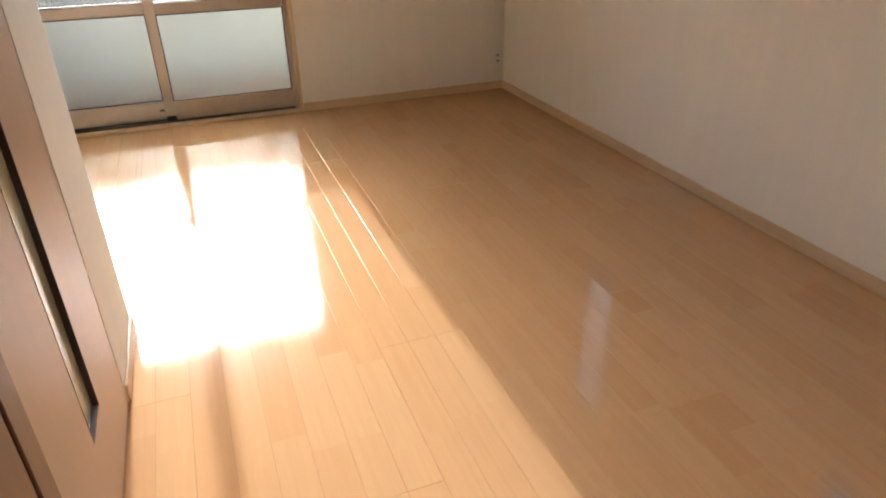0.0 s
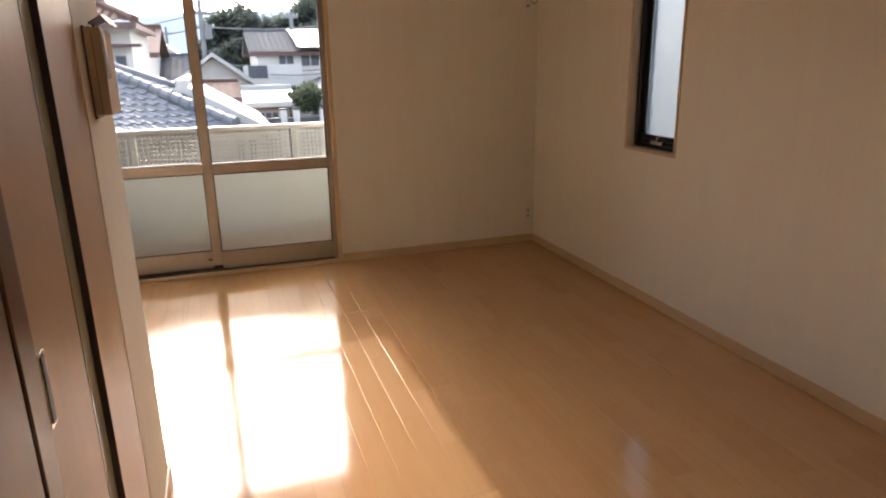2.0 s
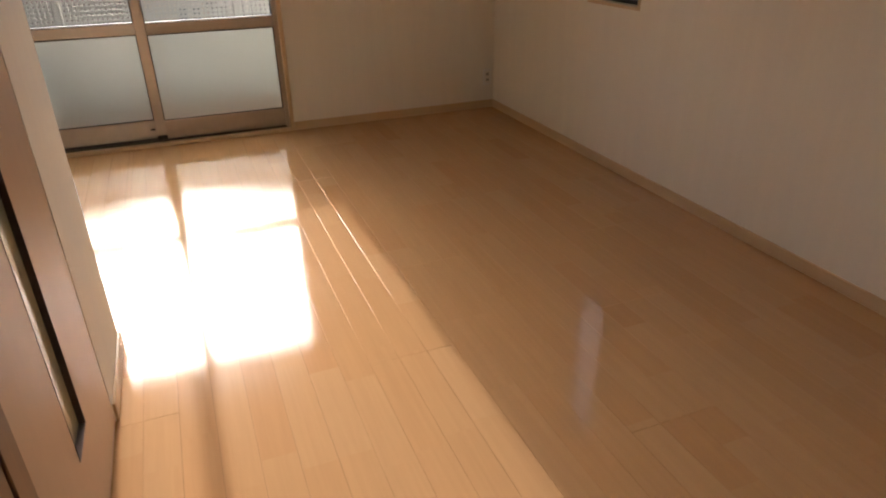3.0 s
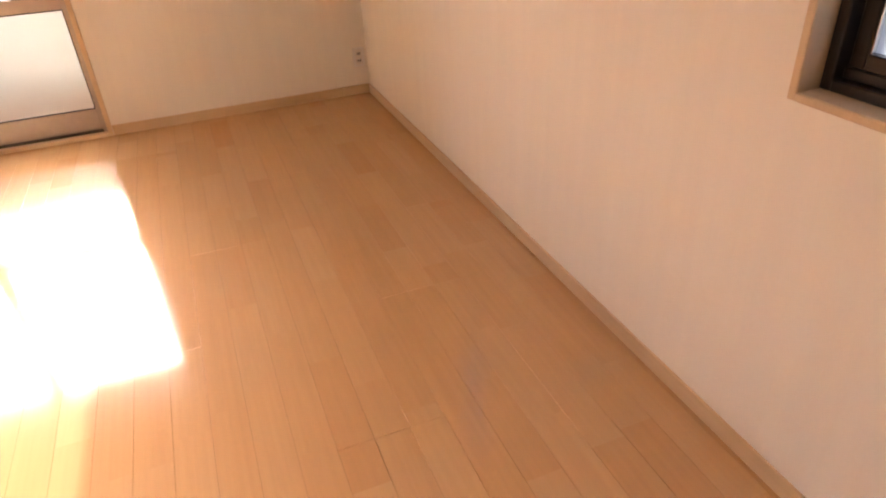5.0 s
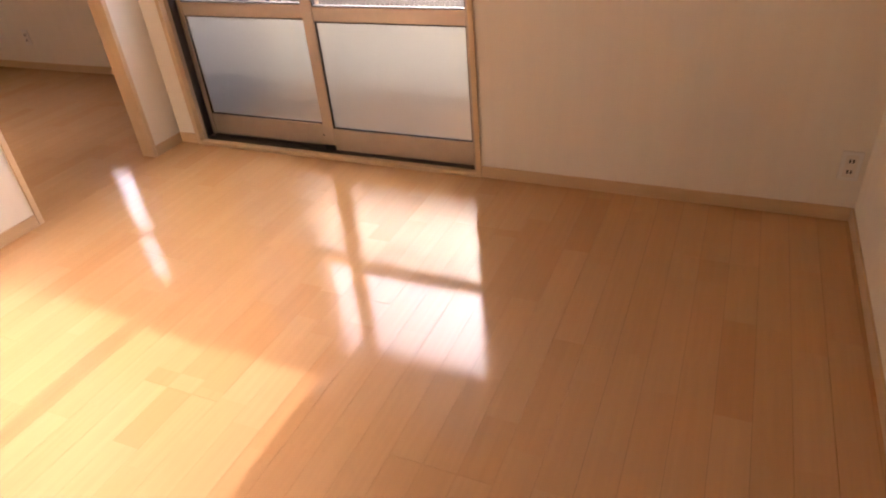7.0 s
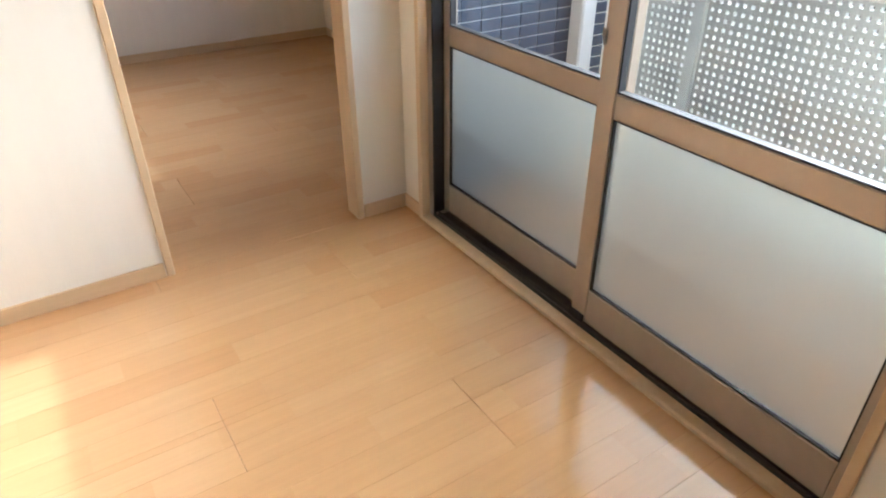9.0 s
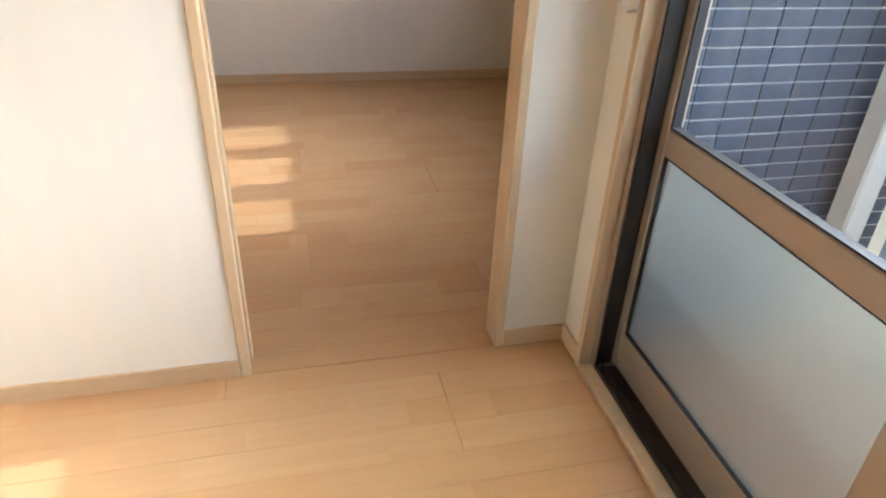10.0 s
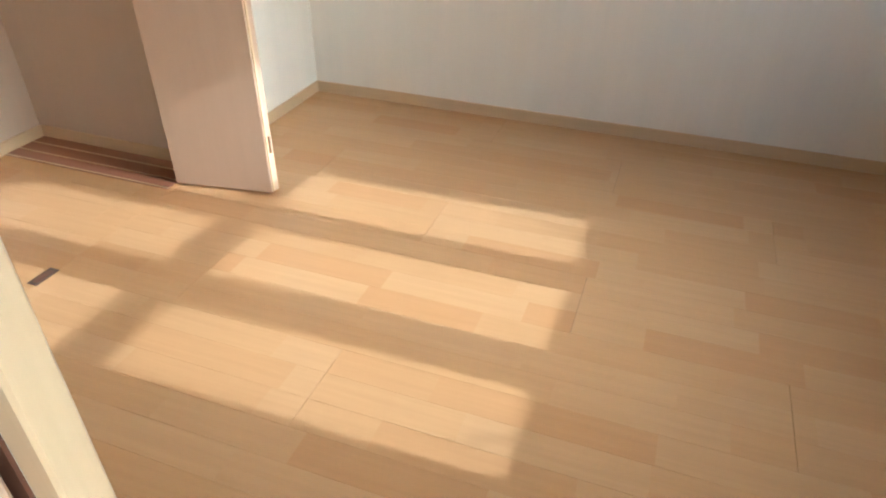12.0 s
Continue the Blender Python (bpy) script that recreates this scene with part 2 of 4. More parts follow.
STUCCO2 = surface("cream_stucco", (0.60, 0.55, 0.46), 0.85, 2, 0.08, 50, 0.2)
TIMBER = surface("weathered_timber_cladding", (0.10, 0.085, 0.072), 0.85, 3, 0.25, 60, 0.3)
STUCCO3 = surface("dull_pink_stucco", (0.42, 0.30, 0.25), 0.85, 2, 0.08, 50, 0.2)
KAWARA = surface("blue_grey_roof_tile", (0.185, 0.203, 0.225), 0.3, 3, 0.22, 40, 0.15)
KAWARA2 = surface("brown_roof_tile", (0.16, 0.09, 0.07), 0.75, 3, 0.22, 40, 0.15, spec=0.25)
KAWARA3 = surface("grey_roof_tile", (0.13, 0.135, 0.14), 0.8, 3, 0.22, 40, 0.15, spec=0.2)
ROOFW = surface("pale_metal_roof", (0.52, 0.51, 0.48), 0.32, 4, 0.08, 40, 0.1)
EAVEB = surface("brown_fascia", (0.15, 0.085, 0.075), 0.5, 5, 0.1)
PANE = surface("dark_window_pane", (0.12, 0.14, 0.16), 0.08, 3, 0.2, 20, 0.0)
POLE = surface("pole_concrete", (0.30, 0.30, 0.30), 0.8, 5, 0.1)
BLOCK = surface("grey_block", (0.14, 0.14, 0.145), 0.8, 5, 0.2, 40, 0.2)
BARK = surface("bark", (0.08, 0.06, 0.045), 0.9, 12, 0.3, 60, 0.5)
# far foliage: colour lightened and greyed to stand in for distance haze
HAZELEAVES = leafy("haze_paled_evergreen", (0.10, 0.122, 0.10), (0.17, 0.20, 0.16))
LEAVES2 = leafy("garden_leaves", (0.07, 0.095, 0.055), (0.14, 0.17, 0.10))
GROUND = surface("packed_earth", (0.06, 0.057, 0.05), 0.9, 0.3, 0.25, 8, 0.3)


# ---------------------------------------------------------------- builders
ORIGIN = {}


def thing(name, label, category, at=(0, 0, 0), group="", kind=""):
    """An Empty at the base of a thing."""
    ob = new(name)
    ob.empty_display_size = 0.1
    ob.location = at
    ORIGIN[ob] = Vector(at)
    return tagged(ob, label, category, group, kind)


def part(name, bm, mat, parent=None, label="", smooth=False):
    """One mesh object out of a bmesh in world places, under a thing or a part."""
    org = ORIGIN.get(parent, Vector((0, 0, 0)))
    if org.length:
        bmesh.ops.translate(bm, vec=-org, verts=bm.verts)
    me = bpy.data.meshes.new(name)
    bm.to_mesh(me)
    bm.free()
    me.materials.append(mat)
    if smooth:
        me.shade_smooth()
    ob = new(name, me)
    if parent:
        ob.parent = parent
    ORIGIN[ob] = org
    if label:
        ob["label"] = label
    return ob


def box(bm, x0, x1, y0, y1, z0, z1, bev=0.0, seg=1):
    """A box, its edges rounded by bev."""
    x0, x1, y0, y1, z0, z1 = min(x0, x1), max(x0, x1), min(y0, y1), max(y0, y1), min(z0, z1), max(z0, z1)
    v = [bm.verts.new(p) for p in ((x0, y0, z0), (x1, y0, z0), (x1, y1, z0), (x0, y1, z0), (x0, y0, z1), (x1, y0, z1), (x1, y1, z1), (x0, y1, z1))]
    f = [bm.faces.new([v[i] for i in q]) for q in ((0, 3, 2, 1), (4, 5, 6, 7), (0, 1, 5, 4), (1, 2, 6, 5), (2, 3, 7, 6), (3, 0, 4, 7))]
    if bev:
        bmesh.ops.bevel(bm, geom=list({e for q in f for e in q.edges}), offset=bev, segments=seg, affect="EDGES", profile=0.5)
    return bm


def boxes(*rows, bev=0.0):
    bm = bmesh.new()
    for r in rows:
        box(bm, *r, bev=bev)
    return bm


def rod(bm, a, b, r0, r1=None, seg=12):
    """A round bar from a to b, tapering from r0 to r1."""
    a, b = Vector(a), Vector(b)
    r1 = r0 if r1 is None else r1
    q = (b - a).to_track_quat("Z", "Y").to_matrix().to_4x4()
    m = Matrix.Translation((a + b) / 2) @ q
    bmesh.ops.create_cone(bm, cap_ends=True, segments=seg, radius1=r0, radius2=r1, depth=(b - a).length, matrix=m)
    return bm


def tube(bm, pts, r, seg=8):
    """A bent round bar through the points."""
    for a, b in zip(pts, pts[1:]):
        rod(bm, a, b, r, r, seg)
    return bm


def prism(bm, profile, axis, a, b):
    """A profile of (u, v) pairs drawn out along an axis: x takes (y, z), y takes (x, z), z takes (x, y)."""
    def at(u, v, w):
        return {"x": (w, u, v), "y": (u, w, v), "z": (u, v, w)}[axis]
    p = [bm.verts.new(at(u, v, a)) for u, v in profile]
    q = [bm.verts.new(at(u, v, b)) for u, v in profile]
    n = len(p)
    bm.faces.new(p)
    bm.faces.new(q[::-1])
    for i in range(n):
        bm.faces.new((p[i], q[i], q[(i + 1) % n], p[(i + 1) % n]))
    bmesh.ops.recalc_face_normals(bm, faces=bm.faces)
    return bm


def structure(name, bm, mat, label, category):
    return tagged(part(name, bm, mat), label, category, kind="structure")


# ---------------------------------------------------------------- plan, in metres
H = 2.42                      # ceiling
WX = -3.444                   # west wall of the living room
PX = -3.525                  # east face of the small room
BX = -2.62                    # wall with the slit door
R2W, R2N, R2S = -6.36, 0.94, -2.45
CLW, CLB = -5.37, -3.36       # closet side and back
SOUTH = -8.0
SX0, SX1, SZ = -3.32, -1.56, 2.23         # opening of the balcony door
OY0, OY1, OZ = -0.994, -0.204, 2.06         # doorway between the rooms
DY0, DY1, DZ = -3.575, -2.822, 2.06         # slit door
T = 0.14

# walls: solid boxes butted round the openings
structure("wall_north", boxes((WX, SX0, 0, T, 0, H), (SX1, 0.14, 0, T, 0, H), (SX0, SX1, 0, T, SZ, H)), WALL, "white embossed vinyl wallpaper wall around the balcony door", "wall")
slits_e = (-1.687, -1.211, 0.892, 2.217)
s0, s1, sb, st = slits_e
r0, r1 = -3.658, -3.182       # second narrow window, further back
structure("wall_east", boxes((0, T, SOUTH, r0, 0, H), (0, T, r1, s0, 0, H), (0, T, s1, 0, 0, H), (0, T, r0, r1, 0, sb), (0, T, r0, r1, st, H), (0, T, s0, s1, 0, sb), (0, T, s0, s1, st, H)), WALL, "white embossed vinyl wallpaper wall with narrow windows", "wall")
structure("wall_west", boxes((PX, WX, -2.41, OY0 - 0.62, 0, H), (WX - 0.02, WX, OY0 - 0.62, OY0, 0, H), (PX, PX + 0.02, OY0 - 0.62, OY0, 0, H), (PX, WX, OY1, 0.14, 0, H), (PX, WX, OY0, OY1, OZ, H), (PX, WX, CLB - T, -2.41, 0, H)), WALL, "white wallpaper partition with an open doorway", "wall")
structure("wall_inner", boxes((WX, BX, -2.52, -2.41, 0, H), (BX - 0.11, BX, DY1, -2.52, 0, H), (BX - 0.11, BX, SOUTH, DY0 - 0.94, 0, H), (BX - 0.11, BX, DY0 - 0.94, DY1, DZ, H)), WALL, "white wallpaper wall corner beside a flush interior door", "wall")
structure("wall_south", boxes((BX - 0.11, 0.14, SOUTH - T, SOUTH, 0, H)), WALL, "plain white wallpaper wall closing the living room", "wall")
structure("wall_hall", boxes((WX - 0.1, WX, SOUTH - T, CLB - T, 0, H), (WX, BX - 0.11, SOUTH - T, SOUTH, 0, H)), WALL, "plain white wall behind the interior door", "wall")
structure("ceiling", boxes((PX, 0.14, SOUTH - T, T, H, H + 0.15), (R2W - T, PX, CLB - T, R2N + T, H, H + 0.15), (PX, -3.40, T, R2N + T, H, H + 0.15)), CEIL, "white textured vinyl paper ceiling", "ceiling")
# small room
WIN2 = (-5.41, -4.952, -4.482)
w2 = []
edge = R2W - T
for c in WIN2:
    w2 += [(edge, c - 0.225, R2N, R2N + T, 0, H), (c - 0.225, c + 0.225, R2N, R2N + T, 0, 0.865), (c - 0.225, c + 0.225, R2N, R2N + T, 2.215, H)]
    edge = c + 0.225
w2.append((edge, -3.40, R2N, R2N + T, 0, H))
structure("wall_north_bedroom", boxes(*w2), WALL, "white wallpaper bedroom wall with three narrow windows", "wall")
structure("wall_west_bedroom", boxes((R2W - T, R2W, CLB - T, R2N, 0, H)), WALL, "plain white wallpaper bedroom wall", "wall")
structure("wall_closet", boxes((CLW, PX, CLB - T, CLB, 0, H)), CLOSETWALL, "darker beige back wall inside the closet", "wall")
structure("wall_south_bedroom", boxes((R2W, CLW, CLB - T, R2S, 0, H), (CLW, PX, R2S - 0.1, R2S, 2.2, H)), WALL, "white wallpaper wall around an open closet", "wall")
structure("closet_lining", boxes((CLW, CLW + 0.004, CLB, R2S - 0.1, 0, H)), CLOSETWALL, "darker beige sheet on the closet side wall", "wall")
structure("wall_east_bedroom", boxes((PX, -3.41, T, R2N, 0, H)), WALL, "white wallpaper bedroom wall towards the balcony", "wall")
structure("floor_base", boxes((R2W - T, 0.14, SOUTH - T, R2N + T, -0.20, -0.006)), SUB, "dark joints beneath the maple strip flooring", "floor")

# baseboards
BH, BT = 0.06, 0.009


def baseboard(name, x0, x1, y0, y1):
    bm = bmesh.new()
    box(bm, x0, x1, y0, y1, 0.0005, BH, 0.0025)
    return structure(name, bm, BASE, "light maple baseboard along a white wall", "baseboard")


baseboard("baseboard", SX1 + 0.002, -BT, -BT, 0)
baseboard("baseboard", WX, SX0 - 0.002, -BT, 0)
baseboard("baseboard", -BT, 0, SOUTH, 0)
baseboard("baseboard", WX, WX + BT, -2.41 + BT, OY0 - 0.002)
baseboard("baseboard", WX, WX + BT, OY1 + 0.002, -BT)
baseboard("baseboard", WX, BX + BT, -2.41, -2.41 + BT)
baseboard("baseboard", BX, BX + BT, DY1 + 0.004, -2.41)
baseboard("baseboard", R2W, R2W + BT, R2S, R2N)
baseboard("baseboard", R2W + BT, PX, R2N - BT, R2N)
baseboard("baseboard", R2W + BT, CLW, R2S, R2S + BT)
baseboard("baseboard", CLW, CLW + BT, CLB + BT, R2S)
baseboard("baseboard", CLW, PX, CLB, CLB + BT)
baseboard("baseboard", PX - BT, PX, OY1 + 0.03, R2N - BT)
baseboard("baseboard", PX - BT, PX, CLB + BT, OY0 - 0.03)


# ---------------------------------------------------------------- balcony door
win = thing("window_1", "closed two-leaf balcony door in champagne aluminium, frosted below", "balcony door", (-2.44, 0.0, 0.0), kind="structure")
tr = 0.026
part("trim_jamb", boxes((SX0, SX0 + tr, -0.012, 0.026, 0, SZ), bev=0.002), TRIM, win)
part("trim_jamb", boxes((SX1 - tr, SX1, -0.012, 0.026, 0, SZ), bev=0.002), TRIM, win)
part("trim_head", boxes((SX0 + tr, SX1 - tr, -0.012, 0.026, SZ - tr, SZ), bev=0.002), TRIM, win)
part("wooden_sill", boxes((SX0 + tr, SX1 - tr, -0.016, 0.028, 0, 0.022), bev=0.004), TRIM, win, "rounded maple threshold")
fx0, fx1, fz0, fz1 = SX0 + tr, SX1 - tr, 0.0, SZ - tr
part("outer_frame", boxes((SX0 + 0.001, fx0 + 0.022, 0.026, 0.14, fz0, SZ - 0.001), (fx1 - 0.022, SX1 - 0.001, 0.026, 0.14, fz0, SZ - 0.001), (fx0 + 0.022, fx1 - 0.022, 0.026, 0.14, fz1 - 0.03, SZ - 0.001)), ALU, win)
# dark strips stand in for the shade inside the empty left channel
part("jamb_channel", boxes((fx0 + 0.022, fx0 + 0.0245, 0.036, 0.080, 0.03, fz1 - 0.03), (fx0 + 0.022, fx0 + 0.030, 0.030, 0.036, 0.03, fz1 - 0.03)), BRONZE, win, "dark strip for the shade in the empty jamb channel")
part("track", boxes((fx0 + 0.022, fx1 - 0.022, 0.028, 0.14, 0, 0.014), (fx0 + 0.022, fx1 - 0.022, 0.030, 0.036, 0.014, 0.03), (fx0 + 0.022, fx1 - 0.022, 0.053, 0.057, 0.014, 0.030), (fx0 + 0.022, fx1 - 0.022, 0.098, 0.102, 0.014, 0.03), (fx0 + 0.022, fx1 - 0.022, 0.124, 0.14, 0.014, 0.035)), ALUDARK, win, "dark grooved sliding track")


def sash(x0, x1, y0, y1, lw, rw):
    """A sliding leaf: stiles, rails, rubber seals, clear pane above, frosted pane below."""
    z0, z1 = 0.032, fz1 - 0.022
    s = part("sash", boxes((x0, x0 + lw, y0, y1, z0, z1), (x1 - rw, x1, y0, y1, z0, z1), bev=0.0025), ALU, win, "champagne aluminium sliding leaf")
    part("top_rail", boxes((x0 + lw, x1 - rw, y0 + 0.002, y1 - 0.002, z1 - 0.055, z1 - 0.001), bev=0.002), ALU, s)
    part("middle_rail", boxes((x0 + lw, x1 - rw, y0 + 0.002, y1 - 0.002, 0.703, 0.772), bev=0.003), ALU, s)
    part("bottom_rail", boxes((x0 + lw, x1 - rw, y0 + 0.002, y1 - 0.002, z0 + 0.001, 0.155), bev=0.003), ALU, s)
    ym = (y0 + y1) / 2
    for a, b, mat, nm in ((0.772, z1 - 0.055, GLASS, "clear_pane"), (0.155, 0.703, FROST, "frosted_pane")):
        p = part(nm, boxes((x0 + lw - 0.006, x1 - rw + 0.006, ym - 0.0025, ym + 0.0025, a - 0.005, b + 0.005)), mat, s, "clear window glass" if mat is GLASS else "frosted obscured glass")
        p.visible_shadow = mat is not GLASS
        g = 0.005
        part("seal", boxes((x0 + lw, x0 + lw + g, y0 + 0.006, y1 - 0.006, a, b), (x1 - rw - g, x1 - rw, y0 + 0.006, y1 - 0.006, a, b), (x0 + lw + g, x1 - rw - g, y0 + 0.006, y1 - 0.006, a, a + g), (x0 + lw + g, x1 - rw - g, y0 + 0.006, y1 - 0.006, b - g, b)), GASKET, s, "black rubber glazing seal")
    return s


right = sash(-2.462, fx1 - 0.002, 0.040, 0.076, 0.062, 0.028)
left = sash(fx0 + 0.010, -2.405, 0.084, 0.120, 0.038, 0.058)
lock = bmesh.new()
box(lock, -2.460, -2.450, 0.033, 0.039, 0.885, 0.925, 0.002)
rod(lock, (-2.455, 0.034, 0.905), (-2.455, 0.030, 0.905), 0.005)
box(lock, -2.459, -2.454, 0.027, 0.032, 0.902, 0.930, 0.0015)
part("crescent_lock", lock, STEELTUBE, right, "small grey crescent lock")
part("finger_pull", boxes((-2.498, -2.468, 0.080, 0.086, 0.088, 0.1), bev=0.002), BLACK, left, "small dark finger pull")
part("roller_cover", boxes((-2.462, -2.40, 0.030, 0.038, 0.034, 0.062), bev=0.002), BLACK, right, "dark plastic corner cover")
part("frame_label", boxes((-1.70, -1.655, 0.036, 0.038, 2.145, 2.165)), BLACK, right, "small dark maker plate")

rail = thing("curtain_rail", "pale double curtain rail above the balcony door", "curtain rail", (-2.4, -0.03, 2.26))
bm = bmesh.new()
box(bm, -3.36, -1.49, -0.048, -0.030, 2.236, 2.256, 0.003)
part("rail", bm, TRIM, rail)
part("rail", boxes((-3.36, -1.49, -0.085, -0.067, 2.236, 2.256), bev=0.003), TRIM, rail)
for x in (-3.2, -2.42, -1.60):
    part("bracket", boxes((x - 0.012, x + 0.012, -0.088, 0.0, 2.258, 2.268), (x - 0.012, x + 0.012, -0.004, 0, 2.234, 2.268)), PLASTIC, rail)
for x in (-1.487, -3.363):
    part("end_cap", boxes((x - 0.006, x + 0.006, -0.087, -0.028, 2.234, 2.258), bev=0.003), PLASTIC, rail)

pole = thing("tension_rod", "thin grey telescopic tension rod across the balcony door", "rod", (-2.4, 0.01, 1.995))
part("thick_tube", rod(bmesh.new(), (fx0 + 0.004, 0.008, 1.995), (-1.95, 0.008, 2.0), 0.0125), STEELTUBE, pole)
part("thin_tube", rod(bmesh.new(), (-1.95, 0.008, 2.0), (fx1 - 0.004, 0.008, 2.003), 0.0108), STEELTUBE, pole)
part("collar", rod(bmesh.new(), (-1.975, 0.008, 2.0), (-1.935, 0.008, 2.0), 0.0155), STEELTUBE, pole)
for x, z in ((fx0, 1.995), (fx1 - 0.006, 2.003)):
    part("end_pad", rod(bmesh.new(), (x, 0.008, z), (x + 0.006, 0.008, z), 0.014), PLASTIC, pole)

hook = thing("curtain_hook", "small white curtain tie hook screwed beside the balcony door", "hook", (-3.335, -0.0, 1.05))
part("plate", boxes((-3.347, -3.327, -0.006, 0, 1.018, 1.056), bev=0.002), PLASTIC2, hook)
part("prong", tube(bmesh.new(), [(-3.337, -0.004, 1.027), (-3.337, -0.03, 1.024), (-3.337, -0.042, 1.037), (-3.337, -0.04, 1.054)], 0.0035), PLASTIC2, hook)


# ---------------------------------------------------------------- narrow casement windows
def slit_window(name, label, m, transom=False, arm=1):
    """A narrow bronze casement; built in x across, y outwards, z up, with its opening 0.45 by 1.35 above z 0.865."""
    w = thing(name, label, "window", (0, 0, 0), kind="structure")
    half, z0, z1, t = 0.225, 0.865, 2.215, 0.018
    part("window_trim", boxes((-half, -half + t, -0.010, 0.055, z0, z1), (half - t, half, -0.010, 0.055, z0, z1), (-half + t, half - t, -0.010, 0.055, z1 - t, z1), bev=0.002), TRIM, w)
    part("window_sill", boxes((-half + t, half - t, -0.012, 0.055, z0, z0 + t), bev=0.003), TRIM, w)
    a, b, c, d = -half + t, half - t, z0 + t, z1 - t
    f = 0.022
    part("window_frame", boxes((a, a + f, 0.045, 0.13, c, d), (b - f, b, 0.045, 0.13, c, d), (a + f, b - f, 0.045, 0.13, c, c + f), (a + f, b - f, 0.045, 0.13, d - f, d), (a + f, b - f, 0.070, 0.125, c + f, c + f + 0.021), bev=0.002), BRONZE, w)
    a, b, c, d = a + f + 0.002, b - f - 0.002, c + f + 0.022, d - f - 0.002
    k = 0.03
    rows = [(a, a + k, 0.075, 0.115, c, d), (b - k, b, 0.075, 0.115, c, d), (a + k, b - k, 0.075, 0.115, c, c + k), (a + k, b - k, 0.075, 0.115, d - k, d)]
    if transom:
        rows.append((a + k, b - k, 0.075, 0.115, 1.575, 1.655))
    s = part("casement", boxes(*rows, bev=0.002), BRONZE, w)
    mat = GLASS if transom else WIRED
    p = part("pane", boxes((a + k - 0.004, b - k + 0.004, 0.093, 0.098, c + k - 0.004, d - k + 0.004)), mat, s, "clear pane" if transom else "patterned obscured pane")
    p.visible_shadow = not transom
    part("glazing_bead", boxes((a + k, a + k + 0.004, 0.080, 0.090, c + k, d - k), (b - k - 0.004, b - k, 0.080, 0.090, c + k, d - k)), CHROME, s)
    if arm:
        h = bmesh.new()
        box(h, -0.05, 0.05, 0.040, 0.068, c - 0.02, c + 0.004, 0.004)
        rod(h, (0, 0.054, c), (0.012 * arm, 0.044, c + 0.010), 0.008)
        k = abs(arm)
        tube(h, [(0.012 * arm, 0.044, c + 0.010), (0.032 * arm, 0.034, c + 0.010 + 0.012 * k), (0.052 * arm, 0.030, c + 0.010 + 0.040 * k), (0.075 * arm, 0.030, c + 0.010 + 0.056 * k), (0.098 * arm, 0.030, c + 0.010 + 0.070 * k)], 0.0065)
        part("crank_handle", h, CHROME, w, "small metal crank handle")
    w.matrix_basis = m
    return w


slit_window("window_2", "narrow dark bronze casement window with patterned glass", Matrix.Translation((0.004, -1.449, 0.0432)) @ pose(0, 0, 0, 0, 0, -90) @ Matrix.Diagonal((1.058, 1, 0.9815, 1)), False, 0.45)
slit_window("window_6", "narrow dark bronze casement window with patterned glass further back", Matrix.Translation((0.004, -3.42, 0.0432)) @ pose(0, 0, 0, 0, 0, -90) @ Matrix.Diagonal((1.058, 1, 0.9815, 1)), False, 0.45)
for i, c in enumerate(WIN2):
    slit_window("window_%d" % (i + 3), "narrow dark bronze bedroom casement window in a row", pose(c, R2N, 0), True, (-1, 0, 1)[i])


# ---------------------------------------------------------------- doorway between the rooms
dw = thing("door_frame_1", "open maple doorway casing of a pocket sliding door", "door frame", (PX, -0.6, 0), kind="structure")
cx0, cx1 = PX - 0.008, WX + 0.008
part("strike_jamb", boxes((cx0, cx1, OY1 - 0.028, OY1, 0, OZ), bev=0.003), TRIM, dw)
part("pocket_jamb", boxes((WX - 0.0215, cx1, OY0, OY0 + 0.028, 0, OZ), bev=0.003), TRIM, dw)
part("pocket_jamb", boxes((cx0 - 0.006, PX + 0.0215, OY0, OY0 + 0.032, 0, OZ - 0.03), bev=0.003), TRIM, dw)
# dark sheets over the pocket's inner faces paint its shade
part("pocket_lining", boxes((PX + 0.02, PX + 0.0235, OY0 - 0.6, OY0 - 0.001, 0, OZ - 0.04), (WX - 0.0235, WX - 0.02, OY0 - 0.6, OY0 - 0.001, 0, OZ - 0.04)), DARKWOOD, dw, "dark brown sheets added for the shade in the door pocket")
part("head", boxes((cx0, cx1, OY0 + 0.028, OY1 - 0.028, OZ - 0.03, OZ), bev=0.003), TRIM, dw)
sd = thing("sliding_door", "maple sliding door pushed back into its wall pocket", "door", ((PX + WX) / 2, OY0, 0))
part("leaf", boxes((PX + 0.032, WX - 0.032, OY0 - 0.6, OY0 + 0.002, 0.012, OZ - 0.04), bev=0.003), LEAF, sd)

# ---------------------------------------------------------------- slit door
door = thing("door_1", "closed light maple door with a narrow glass slit", "door", (BX, -3.17, 0), kind="structure")
lx0, lx1 = BX - 0.036, BX - 0.001
sy0, sy1, sz0, sz1 = -3.280, -3.138, 0.256, 1.90
part("leaf", boxes((lx0, lx1, DY0 + 0.004, sy0, 0.008, DZ - 0.01), (lx0, lx1, sy1, DY1 - 0.004, 0.008, DZ - 0.01), (lx0, lx1, sy0, sy1, 0.008, sz0), (lx0, lx1, sy0, sy1, sz1, DZ - 0.01)), LEAF, door)
part("slit_pane", boxes((lx1 - 0.019, lx1 - 0.014, sy0 + 0.002, sy1 - 0.002, sz0 + 0.002, sz1 - 0.002)), SLITGLASS, door, "greenish obscured glass strip")
